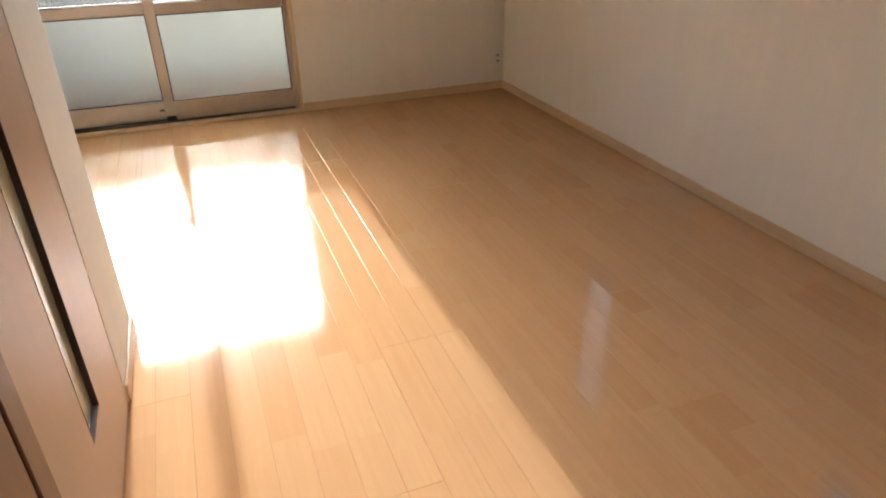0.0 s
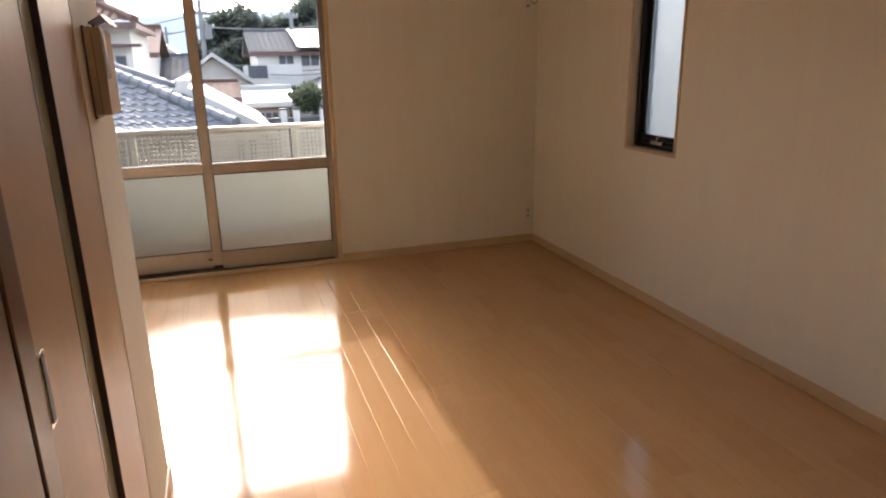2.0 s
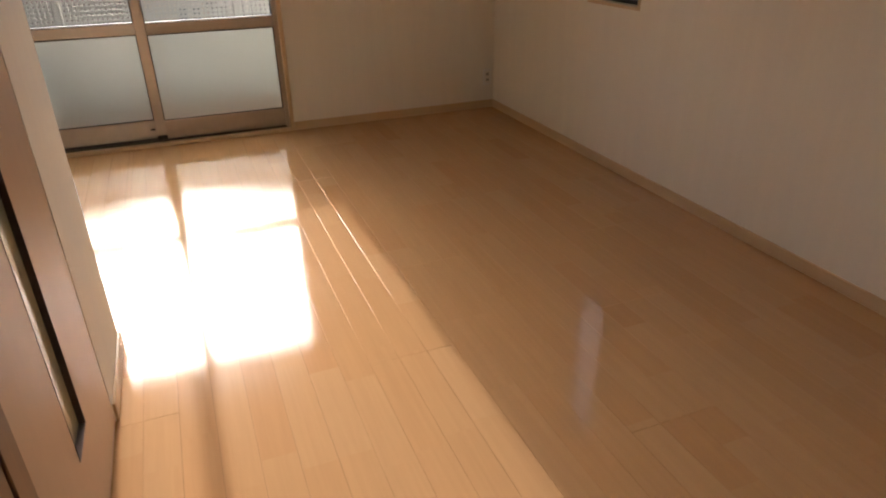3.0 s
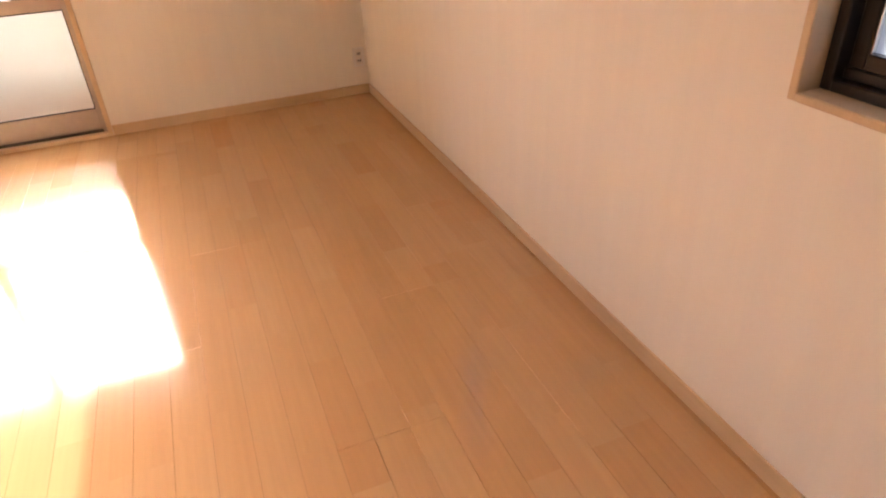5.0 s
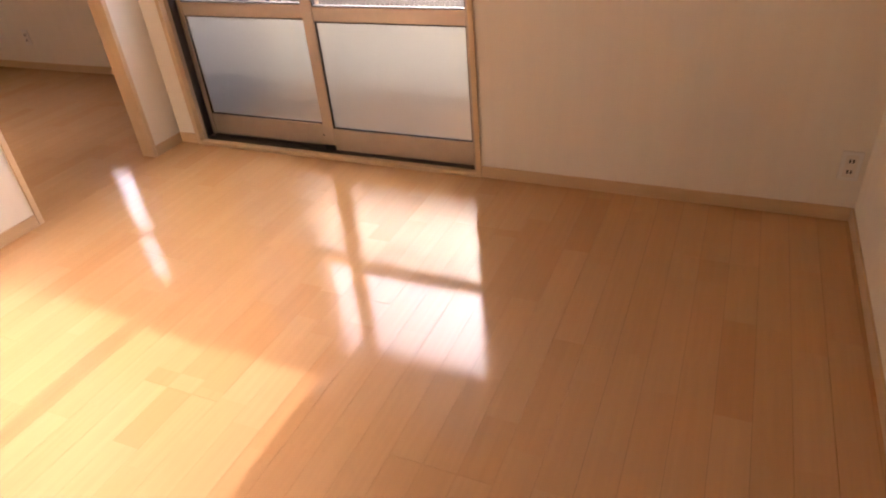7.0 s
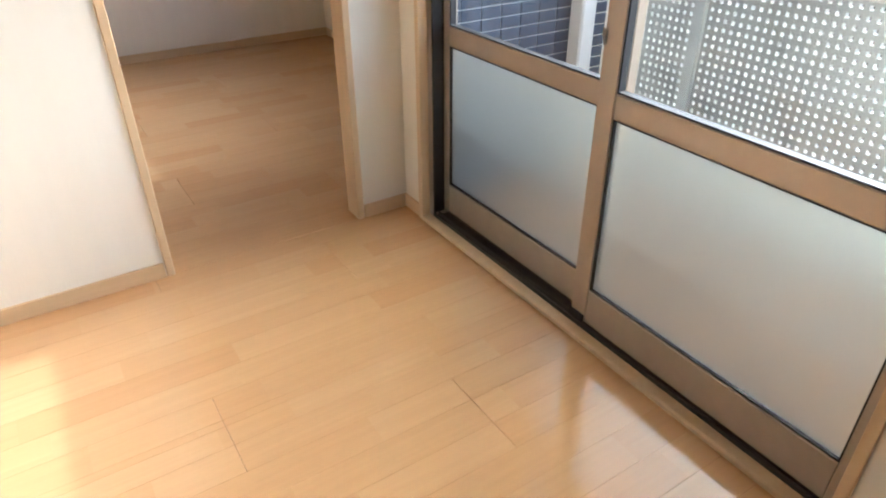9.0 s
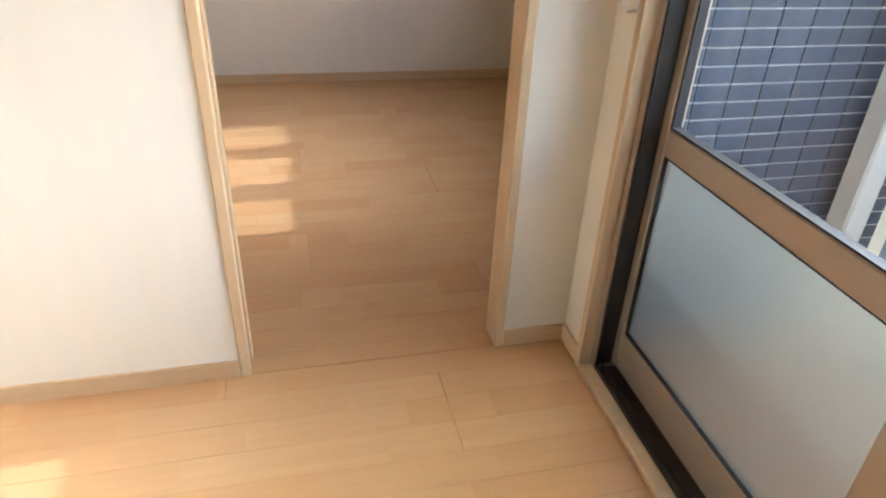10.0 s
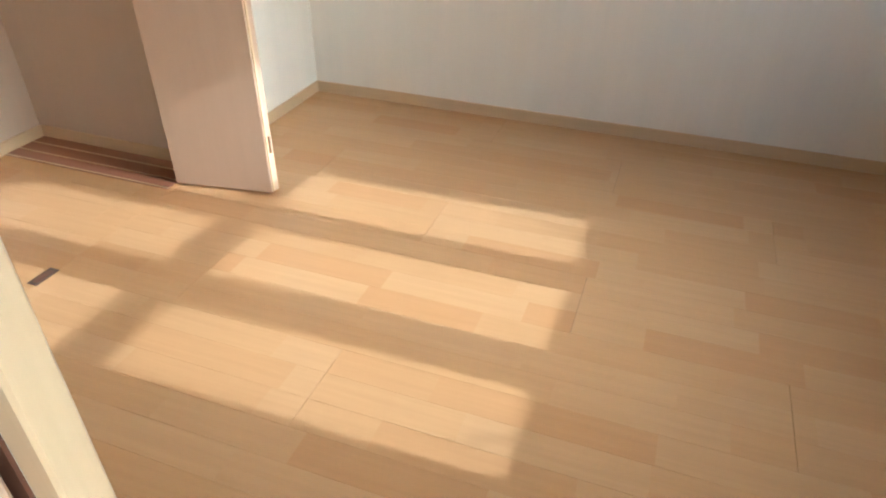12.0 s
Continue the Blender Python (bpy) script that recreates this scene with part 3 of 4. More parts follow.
part("slit_lining", boxes((lx1 - 0.035, lx1 + 0.001, sy0, sy0 + 0.002, sz0, sz1), (lx1 - 0.035, lx1 + 0.001, sy1 - 0.002, sy1, sz0, sz1), (lx1 - 0.035, lx1 + 0.001, sy0 + 0.002, sy1 - 0.002, sz1 - 0.002, sz1)), SLITLINE, door, "dark grey slit lining")
# bottom of the slit: light falling on it is put into a paler grey
part("slit_ledge", boxes((lx1 - 0.035, lx1 + 0.001, sy0 + 0.002, sy1 - 0.002, sz0, sz0 + 0.002)), LITLEDGE, door, "slit ledge in paler grey for the light on it")
part("pull_plate", boxes((lx1, lx1 + 0.003, -3.563, -3.530, 0.874, 1.004), bev=0.001), CHROME, door, "chrome recessed pull")
part("pull_recess", boxes((lx1 + 0.003, lx1 + 0.0045, -3.556, -3.537, 0.882, 0.996)), BLACK, door, "dark finger recess")
jamb = thing("door_frame_2", "red-brown stained wooden jamb and panel beside the maple door", "door frame", (BX, DY0 - 0.1, 0), kind="structure")
part("jamb", boxes((BX - 0.105, BX + 0.004, DY0 - 0.076, DY0 - 0.002, 0, DZ), bev=0.003), DARKWOOD, jamb)
# panel runs on unseen past the groove, lengthened to cut bounced light
part("jamb", boxes((BX - 0.105, BX + 0.002, DY0 - 0.935, DY0 - 0.084, 0, DZ), bev=0.003), DARKWOOD, jamb)
part("groove", boxes((BX - 0.1, BX - 0.03, DY0 - 0.084, DY0 - 0.076, 0, DZ)), BLACK, jamb)

# box of leaflets on the wall corner
lb = thing("leaflet_box", "beige cardboard leaflet box with curled papers on a wall corner", "box", (BX, -2.63, 1.266))
bm = bmesh.new()
box(bm, BX + 0.006, BX + 0.044, -2.735, -2.725, 1.306, 1.521, 0.001)
box(bm, BX + 0.006, BX + 0.011, -2.725, -2.57, 1.306, 1.521)
box(bm, BX + 0.038, BX + 0.044, -2.725, -2.57, 1.306, 1.511)
box(bm, BX + 0.006, BX + 0.044, -2.57, -2.56, 1.306, 1.516, 0.001)
box(bm, BX + 0.011, BX + 0.038, -2.725, -2.57, 1.306, 1.313)
part("carton", bm, CARD, lb)
for i, (dx, z1) in enumerate(((0.013, 1.524), (0.019, 1.516), (0.025, 1.528), (0.031, 1.52))):
    part("leaflet", boxes((BX + dx, BX + dx + 0.006, -2.72, -2.575, 1.314, z1)), PAPER, lb)
bm = bmesh.new()
prism(bm, [(BX + 0.02, 1.528), (BX + 0.05, 1.546), (BX + 0.066, 1.526), (BX + 0.069, 1.529), (BX + 0.051, 1.551), (BX + 0.02, 1.532)], "y", -2.74, -2.60)
part("curled_sheet", bm, DARKWOOD, lb, "brown curled sheet")
# thin dark plate filling the gap behind the carton, slightly taller than it
part("back_plate", boxes((BX, BX + 0.006, -2.72, -2.58, 1.296, 1.526)), DARKWOOD, lb, "dark plate between carton and wall")
part("flap_fold", boxes((BX + 0.022, BX + 0.0235, -2.7362, -2.735, 1.308, 1.511)), DARKWOOD, lb, "thin dark carton fold")
part("printed_label", boxes((BX + 0.0442, BX + 0.0452, -2.72, -2.66, 1.396, 1.511)), PAPER, lb, "dark printed label")

# ---------------------------------------------------------------- air conditioner
ac = thing("air_conditioner", "ivory wall-mounted split air conditioner with closed louvre", "air conditioner", (-0.45, 0, 1.94))
ax0, ax1 = -0.82, -0.016
prof = [(0, 1.95), (-0.15, 1.945), (-0.195, 1.965), (-0.208, 2.005), (-0.210, 2.17), (-0.195, 2.20), (-0.16, 2.212), (0, 2.212)]
part("body", prism(bmesh.new(), prof, "x", ax0, ax1), PLASTIC, ac)
part("front_panel", prism(bmesh.new(), [(-0.209, 2.022), (-0.218, 2.024), (-0.220, 2.165), (-0.209, 2.185)], "x", ax0 + 0.045, ax1 - 0.01), PLASTIC, ac)
part("end_cap", prism(bmesh.new(), [(0, 1.948), (-0.15, 1.943), (-0.199, 1.963), (-0.213, 2.005), (-0.215, 2.17), (-0.198, 2.203), (0, 2.215)], "x", ax0 - 0.012, ax0 + 0.03), PLASTIC2, ac)
part("air_slot", prism(bmesh.new(), [(-0.208, 2.008), (-0.2125, 2.008), (-0.2135, 2.020), (-0.208, 2.020)], "x", ax0 + 0.04, ax1 - 0.012), BLACK, ac, "dark air outlet slot")
part("louvre", prism(bmesh.new(), [(-0.152, 1.941), (-0.197, 1.961), (-0.211, 2.004), (-0.206, 2.006), (-0.19, 1.968), (-0.15, 1.946)], "x", ax0 + 0.04, ax1 - 0.012), PLASTIC2, ac)
part("intake_grille", boxes(*[(ax0 + 0.03, ax1 - 0.02, -0.18 + 0.016 * i, -0.172 + 0.016 * i, 2.211, 2.216) for i in range(10)]), PLASTIC, ac)
part("status_lamp", boxes((-0.36, -0.345, -0.2215, -0.219, 2.032, 2.038)), BLACK, ac)
cord = [(-0.045, -0.03, 1.955), (-0.030, -0.022, 1.915), (-0.016, -0.016, 1.870), (-0.013, -0.014, 1.835), (-0.026, -0.016, 1.812), (-0.050, -0.022, 1.812), (-0.072, -0.028, 1.826), (-0.088, -0.028, 1.838)]
part("power_cord", tube(bmesh.new(), cord, 0.0035, 6), CORDGREY, ac)
part("plug", boxes((-0.101, -0.075, -0.035, -0.011, 1.828, 1.852), bev=0.004), PLASTIC, ac)


def socket(name, label, m):
    """A double socket plate: x across, y into the wall."""
    o = thing(name, label, "socket", (0, 0, 0), "wall sockets")
    part("plate", boxes((-0.036, 0.036, -0.008, 0, -0.06, 0.06), bev=0.003), PLASTIC2, o)
    part("insert", boxes((-0.021, 0.021, -0.0105, -0.008, -0.045, 0.045), bev=0.001), PLASTIC, o)
    for z in (0.022, -0.022):
        for x in (-0.006, 0.006):
            part("slot", boxes((x - 0.0032, x + 0.0032, -0.0115, -0.0105, z - 0.0075, z + 0.0075)), BLACK, o)
    o.matrix_basis = m
    return o


socket("wall_socket", "white double wall socket low on the wallpaper", pose(-0.055, 0, 0.237))
socket("wall_socket", "white wall socket under the air conditioner", pose(-0.088, 0, 1.82))
socket("wall_socket", "white double wall socket low on the bedroom wall", pose(-5.826, R2N, 0.262))

# ---------------------------------------------------------------- closet folding door
fd = thing("folding_door", "open folded maple closet door standing out from the wall", "closet door", (-5.25, -2.46, 0))


def fold_leaf(a, b, t):
    """A flat leaf from a to b in plan, t thick."""
    a, b = Vector((*a, 0)), Vector((*b, 0))
    n = Vector((-(b - a).y, (b - a).x, 0)).normalized() * t
    pr = [(p.x, p.y) for p in (a, b, b + n, a + n)]
    bm = bmesh.new()
    prism(bm, pr, "z", 0.012, 2.17)
    bmesh.ops.bevel(bm, geom=bm.edges[:], offset=0.002, segments=1, affect="EDGES")
    return bm


part("leaf", fold_leaf((-5.196, -2.462), (-5.262, -2.048), 0.03), LEAF, fd)
part("leaf", fold_leaf((-5.345, -2.455), (-5.305, -2.044), -0.03), LEAF, fd)
part("hinge", rod(bmesh.new(), (-5.284, -2.047, 0.18), (-5.284, -2.047, 0.25), 0.007), CHROME, fd)
part("hinge", rod(bmesh.new(), (-5.284, -2.047, 1.0), (-5.284, -2.047, 1.07), 0.007), CHROME, fd)
part("edge_strip", boxes((-5.279, -5.268, -2.052, -2.0445, 0.02, 2.16)), TRIM, fd)
part("pivot_pin", rod(bmesh.new(), (-5.215, -2.44, 0.0), (-5.215, -2.44, 0.013), 0.006), CHROME, fd)
part("pivot_pin", rod(bmesh.new(), (-5.33, -2.44, 0.0), (-5.33, -2.44, 0.013), 0.006), CHROME, fd)
fp = thing("floor_catch", "small dark metal door catch plate set in the floor", "door catch", (-4.52, -2.46, 0))
part("plate", boxes((-4.568, -4.472, -2.482, -2.440, 0.0004, 0.0022), bev=0.0008), GREYPL, fp)
part("recess", boxes((-4.556, -4.484, -2.474, -2.448, 0.0022, 0.003)), DARKWOOD, fp)
fg = thing("floor_guide", "tiny dark door guide on the floor beside the casing", "door guide", (-4.19, -2.06, 0))
part("plate", boxes((-4.199, -4.181, -2.066, -2.054, 0.0004, 0.003), bev=0.0008), GREYPL, fg)
# thin dark red-brown strip along the closet side, three pale lines on it
cb = thing("closet_dark_strip", "dark red-brown strip with pale lines on the closet floor", "floor board", (-5.25, -2.9, 0))
part("board", boxes((CLW + BT, -5.150, CLB + BT, -2.475, 0.0005, 0.005), bev=0.001), CLOSETB, cb)
for x in (-5.30, -5.225, -5.157):
    part("rail", boxes((x, x + 0.006, CLB + BT, -2.475, 0.005, 0.0075)), TRIM, cb)
cf = thing("closet_casing", "thin maple casing around the open closet", "door frame", (-4.5, R2S, 0), kind="structure")
part("jamb", boxes((CLW, CLW + 0.02, R2S - 0.1, R2S + 0.006, 0, 2.2), bev=0.002), TRIM, cf)
part("head", boxes((CLW + 0.02, PX, R2S - 0.1, R2S + 0.006, 2.18, 2.2), bev=0.002), TRIM, cf)

# ---------------------------------------------------------------- balcony
BY = 1.15
structure("balcony_floor", boxes((-3.40, 1.6, T, BY + 0.12, -0.22, -0.09), (-3.40, 1.6, BY + 0.06, BY + 0.12, -0.09, 0.02)), CONCRETE, "grey concrete balcony floor", "balcony")
structure("balcony_ceiling", boxes((-3.40, 1.6, T, BY + 0.07, 2.60, 2.78)), STUCCO, "white underside of the balcony above", "ceiling")
par = thing("balcony_railing", "white balcony railing with square-holed lattice panels", "railing", (-1.0, BY, -0.09))
part("top_rail", boxes((-3.39, 1.6, BY - 0.035, BY + 0.035, 0.885, 0.925), bev=0.006), WHITEP, par)
part("bottom_rail", boxes((-3.39, 1.6, BY - 0.02, BY + 0.02, 0.0, 0.04), bev=0.003), WHITEP, par)
posts = [-3.36, -3.0, -1.73, -0.46, 0.81]
for x in posts:
    part("post", boxes((x - 0.028, x + 0.028, BY - 0.028, BY + 0.028, -0.09, 0.885), bev=0.003), LATTICE, par)
for a, b in zip(posts, posts[1:]):
    x0, x1 = a + 0.03, b - 0.03
    n = max(2, round((x1 - x0) / 0.0345))
    rows = [(x0 + (x1 - x0) * i / n - 0.0102, x0 + (x1 - x0) * i / n + 0.0102, BY - 0.011, BY + 0.011, 0.045, 0.88) for i in range(n + 1)]
    k = 24
    rows += [(x0, x1, BY - 0.0105, BY + 0.0105, 0.045 + 0.835 * i / k - 0.0102, 0.045 + 0.835 * i / k + 0.0102) for i in range(k + 1)]
    tagged(part("lattice_panel", boxes(*rows), LATTICE, par, "white lattice panel with square holes"), kind="stuff")

# tiled outer wall of the bedroom and its drain pipe
structure("wall_tiled", boxes((-3.41, -3.402, T, R2N + T, -0.2, H + 0.1)), GROUT, "outer wall clad in slate-blue tiles with pale joints", "wall")
pipe = thing("drain_pipe", "white square rain pipe beside the tiled outer wall", "pipe", (-3.33, 0.82, -0.09))
part("pipe", boxes((-3.375, -3.295, 0.775, 0.855, -0.09, H + 0.1), bev=0.008), WHITEP, pipe)
for z in (0.3, 1.6):
    part("clamp", boxes((-3.392, -3.29, 0.77, 0.86, z, z + 0.025), bev=0.003), WHITEP, pipe)

# ---------------------------------------------------------------- town
GZ = -3.2
g = bmesh.new()
bmesh.ops.create_grid(g, x_segments=40, y_segments=40, size=900)
bmesh.ops.translate(g, verts=g.verts[:], vec=(0, 0, GZ))
structure("ground", g, GROUND, "grey packed earth and yards between houses", "ground")


def tiled_slope(p0, p1, q1, q0, pitch=0.21, course=0.26, amp=0.05):
    """A roof slope of wavy tiles between the eave p0-p1 and the ridge q0-q1."""
    p0, p1, q0, q1 = (Vector(p) for p in (p0, p1, q0, q1))
    width, rise = (p1 - p0).length, ((q0 + q1) / 2 - (p0 + p1) / 2).length
    nu, nv = max(4, int(width / pitch) * 6), max(2, int(rise / course))
    up = (p1 - p0).cross(q0 - p0).normalized()
    verts, faces = [], []
    for j in range(nv):
        for e, lift in ((0, 0.03), (1, 0.0)):
            v = (j + e) / nv
            a, b = p0.lerp(q0, v), p1.lerp(q1, v)
            for i in range(nu + 1):
                u = i / nu
                full = a.lerp(b, u)
                s = (full - p0.lerp(q0, v)).length / pitch + (a - p0).dot((p1 - p0).normalized()) / pitch
                h = amp * (0.5 + 0.5 * math.cos(2 * math.pi * s)) ** 2 + lift
                verts.append(full + up * h)
    row = nu + 1
    for j in range(2 * nv - 1):
        for i in range(nu):
            faces.append((j * row + i, j * row + i + 1, (j + 1) * row + i + 1, (j + 1) * row + i))
    bm = bmesh.new()
    me = bpy.data.meshes.new("slope")
    me.from_pydata(verts, [], faces)
    bm.from_mesh(me)
    bpy.data.meshes.remove(me)
    return bm


def windows(parent, x0, x1, y, z0, z1, n=2):
    """Framed two-pane windows in a wall that faces south."""
    w = (x1 - x0) / n
    for i in range(n):
        a, b = x0 + w * i + 0.06 * w, x0 + w * (i + 1) - 0.06 * w
        o = part("window", boxes((a - 0.05, b + 0.05, y - 0.05, y + 0.02, z0 - 0.05, z0), (a - 0.05, b + 0.05, y - 0.05, y + 0.02, z1, z1 + 0.05), (a - 0.05, a, y - 0.05, y + 0.02, z0, z1), (b, b + 0.05, y - 0.05, y + 0.02, z0, z1), ((a + b) / 2 - 0.03, (a + b) / 2 + 0.03, y - 0.045, y + 0.02, z0, z1)), WHITEP, parent)
        part("pane", boxes((a, b, y - 0.012, y - 0.004, z0, z1)), PANE, o)


def gable_house(label, x0, x1, y0, y1, eave, ridge, wall, roof, along="x", over=0.5, tiles=False):
    """A house with a gable roof whose ridge runs along x or y."""
    h = thing("house", label, "house", ((x0 + x1) / 2, (y0 + y1) / 2, GZ), "houses beyond the balcony")
    if along == "x":
        ym = (y0 + y1) / 2
        part("wall", prism(bmesh.new(), [(y0, GZ), (y1, GZ), (y1, eave), (ym, ridge - 0.12), (y0, eave)], "x", x0, x1), wall, h)
        s = (ridge - eave) / (ym - y0)
        for sgn, ye in ((1, y0 - over), (-1, y1 + over)):
            ze = eave - s * over
            part("roof", prism(bmesh.new(), [(ye, ze), (ye, ze + 0.14), (ym, ridge + 0.14), (ym, ridge)], "x", x0 - over, x1 + over), roof, h)
            part("fascia", boxes((x0 - over, x1 + over, min(ye, ye - 0.03 * sgn), max(ye, ye - 0.03 * sgn), ze - 0.04, ze + 0.15)), EAVEB if roof is not ROOFW else WHITEP, h)
        part("ridge_cap", boxes((x0 - over, x1 + over, ym - 0.14, ym + 0.14, ridge + 0.08, ridge + 0.26), bev=0.04), roof, h)
        if tiles:
            sl = tiled_slope((x0 - over, y0 - over, eave - s * over + 0.15), (x1 + over, y0 - over, eave - s * over + 0.15), (x1 + over, ym, ridge + 0.15), (x0 - over, ym, ridge + 0.15), 0.28, 0.3, 0.025)
            tagged(part("roof_tiles", sl, roof, h), kind="stuff")
    else:
        xm = (x0 + x1) / 2
        part("wall", prism(bmesh.new(), [(x0, GZ), (x1, GZ), (x1, eave), (xm, ridge - 0.12), (x0, eave)], "y", y0, y1), wall, h)
        s = (ridge - eave) / (xm - x0)
        for sgn, xe in ((1, x0 - over), (-1, x1 + over)):
            ze = eave - s * over
            part("roof", prism(bmesh.new(), [(xe, ze), (xe, ze + 0.14), (xm, ridge + 0.14), (xm, ridge)], "y", y0 - over, y1 + over), roof, h)
            part("barge_board", prism(bmesh.new(), [(xe, ze - 0.04), (xe, ze + 0.16), (xm, ridge + 0.16), (xm, ridge - 0.04)], "y", y0 - over - 0.04, y0 - over), WHITEP, h)
        part("ridge_cap", boxes((xm - 0.14, xm + 0.14, y0 - over, y1 + over, ridge + 0.08, ridge + 0.26), bev=0.04), roof, h)
    return h


# nearest neighbour: low blue-grey hipped roof
hh = thing("house", "neighbouring house with a blue-grey wavy tiled hip roof", "house", (-7, 12.5, GZ), "houses beyond the balcony")
ex0, ex1, ey0, ey1, ez, rz = -12.0, -1.95, 9.0, 16.0, 0.30, 1.75
part("wall", boxes((ex0 + 0.7, ex1 - 0.7, ey0 + 0.7, ey1 - 0.7, GZ, ez)), TIMBER, hh, "dark weathered timber walls")
part("eave_board", boxes((ex0, ex1, ey0, ey1, ez - 0.10, ez), bev=0.01), EAVEB, hh)
rx0, rx1, ry = -8.5, -5.45, 12.5
for nm, q in (("s", ((ex0, ey0, ez), (ex1, ey0, ez), (rx1, ry, rz), (rx0, ry, rz))), ("e", ((ex1, ey0, ez), (ex1, ey1, ez), (rx1, ry, rz), (rx1, ry, rz - 0.001))), ("n", ((ex1, ey1, ez), (ex0, ey1, ez), (rx0, ry, rz), (rx1, ry, rz)))):
    tagged(part("roof_tiles", tiled_slope(*q), KAWARA, hh, "blue-grey wavy roof tiles", smooth=False), kind="stuff")
for a, b in (((ex1, ey0, ez), (rx1, ry, rz)), ((ex1, ey1, ez), (rx1, ry, rz)), ((rx0, ry, rz), (rx1, ry, rz))):
    bm = bmesh.new()
    a, b = Vector(a) + Vector((0, 0, 0.09)), Vector(b) + Vector((0, 0, 0.09))
    n = max(6, int((b - a).length / 0.28))
    for i in range(n):
        rod(bm, a.lerp(b, i / n), a.lerp(b, (i + 1.1) / n), 0.13, 0.11, 10)
    part("ridge_tiles", bm, KAWARA, hh)
windows(hh, -4.6, -3.2, ey0 + 0.7, -1.6, -0.5, 1)

# lower pale metal roof behind it
h = gable_house("single-storey house with a pale metal roof", -4.6, -1.35, 12.3, 19.0, 0.02, 0.95, STUCCO2, ROOFW, "y", 0.45)
windows(h, -1.9, -1.4, 12.3, -0.75, -0.25, 1)

# tall house with brown hipped eaves
h = thing("house", "two-storey white house with brown tiled hip eaves", "house", (-8.0, 20.0, GZ), "houses beyond the balcony")
ax0, ax1, ay0, ay1, az, bz = -12.0, -4.60, 16.6, 23.4, 2.86, 3.55
part("wall", boxes((ax0 + 0.5, -4.85, ay0 + 0.7, ay1 - 0.5, GZ, 2.75)), STUCCO, h)
part("soffit", boxes((ax0, ax1, ay0, ay1, 2.73, 2.77)), STUCCO2, h)
part("fascia", boxes((ax0 - 0.02, ax1 + 0.02, ay0 - 0.02, ay0 + 0.03, 2.69, az), (ax1 - 0.03, ax1 + 0.02, ay0 + 0.03, ay1, 2.69, az)), EAVEB, h)
brx, bry = -5.9, 20.0
for q in (((ax0, ay0, az), (ax1, ay0, az), (brx, bry, bz), (-9.0, bry, bz)), ((ax1, ay0, az), (ax1, ay1, az), (brx, bry, bz), (brx, bry, bz - 0.001))):
    tagged(part("roof_tiles", tiled_slope(*q, 0.28, 0.3, 0.05), KAWARA2, h, "weathered brown roof tiles"), kind="stuff")
for a, b in (((ax1, ay0, az), (brx, bry, bz)), ((brx, bry, bz), (-9.0, bry, bz))):
    bm = bmesh.new()
    a, b = Vector(a) + Vector((0, 0, 0.08)), Vector(b) + Vector((0, 0, 0.08))
    for k in range(14):
        rod(bm, a.lerp(b, k / 14), a.lerp(b, (k + 1.1) / 14), 0.12, 0.10, 8)
    part("ridge_tiles", bm, KAWARA2, h)
part("ridge_end", rod(bmesh.new(), (brx + 0.05, bry, bz), (brx + 0.05, bry, bz + 0.36), 0.2, 0.12, 10), KAWARA3, h)
part("canopy", boxes((-5.9, -4.55, 16.75, 17.3, 2.2, 2.28), bev=0.01), EAVEB, h)
windows(h, -5.7, -5.0, 17.3, 1.1, 1.95, 1)
h.location += Vector((0.42, 0, -0.12))
h = gable_house("cream house with a brown tiled roof", -8.0, -4.5, 24.0, 30.0, 2.05, 3.0, STUCCO, KAWARA2, "x", 0.4)
windows(h, -5.9, -4.7, 24.0, 1.2, 1.85, 1)
part("balcony", boxes((-6.4, -4.6, 23.2, 24.0, 0.4, 1.1), bev=0.01), STUCCO, h)
h = gable_house("dull pink house with a low white gable", -5.9, -3.3, 38.0, 46.0, 1.8, 2.6, STUCCO3, ROOFW, "y", 0.4)
windows(h, -5.2, -4.0, 38.0, 0.6, 1.5, 1)
h = gable_house("grey gabled house with a pale upper wall", -3.6, -0.7, 28.0, 37.0, 0.95, 2.0, STUCCO, KAWARA3, "y", 0.5)
part("lower_wall", boxes((-3.6, -0.7, 27.94, 28.0, GZ, 0.75)), STUCCO3, h)
windows(h, -2.2, -0.9, 27.94, -0.6, 0.5, 1)
h = gable_house("long grey roofed house among other houses", -7.4, -3.4, 27.0, 34.0, 0.7, 1.9, STUCCO, KAWARA3, "x", 0.5, True)
h = gable_house("brown roofed low house", -3.4, -1.6, 21.0, 26.0, 0.30, 0.75, STUCCO, KAWARA2, "x", 0.3, True)
# white two-storey house with balcony
h = gable_house("white two-storey house with grey roof and a balcony", 0.0, 4.6, 30.5, 38.0, 2.15, 3.2, STUCCO, KAWARA3, "x", 0.4, True)
part("balcony", boxes((-0.75, 2.0, 29.4, 30.5, 0.55, 1.55), bev=0.02), STUCCO, h)
part("balcony_screen", boxes((-0.55, 0.35, 29.36, 29.39, 0.95, 1.55)), PANE, h)
windows(h, 1.0, 1.8, 30.5, 1.6, 2.1, 1)
windows(h, 2.1, 3.1, 30.5, 1.5, 2.05, 1)
windows(h, -0.4, 1.9, 30.5, -1.2, 0.4, 2)
# paler sheet laid over part of the grey roof paints it sunlit
part("roof_sheet", prism(bmesh.new(), [(29.4, 2.36), (29.4, 2.40), (34.0, 3.42), (34.0, 3.38)], "x", 1.9, 4.4), ROOFW, h, "pale sheet added for the sunlit roof half")
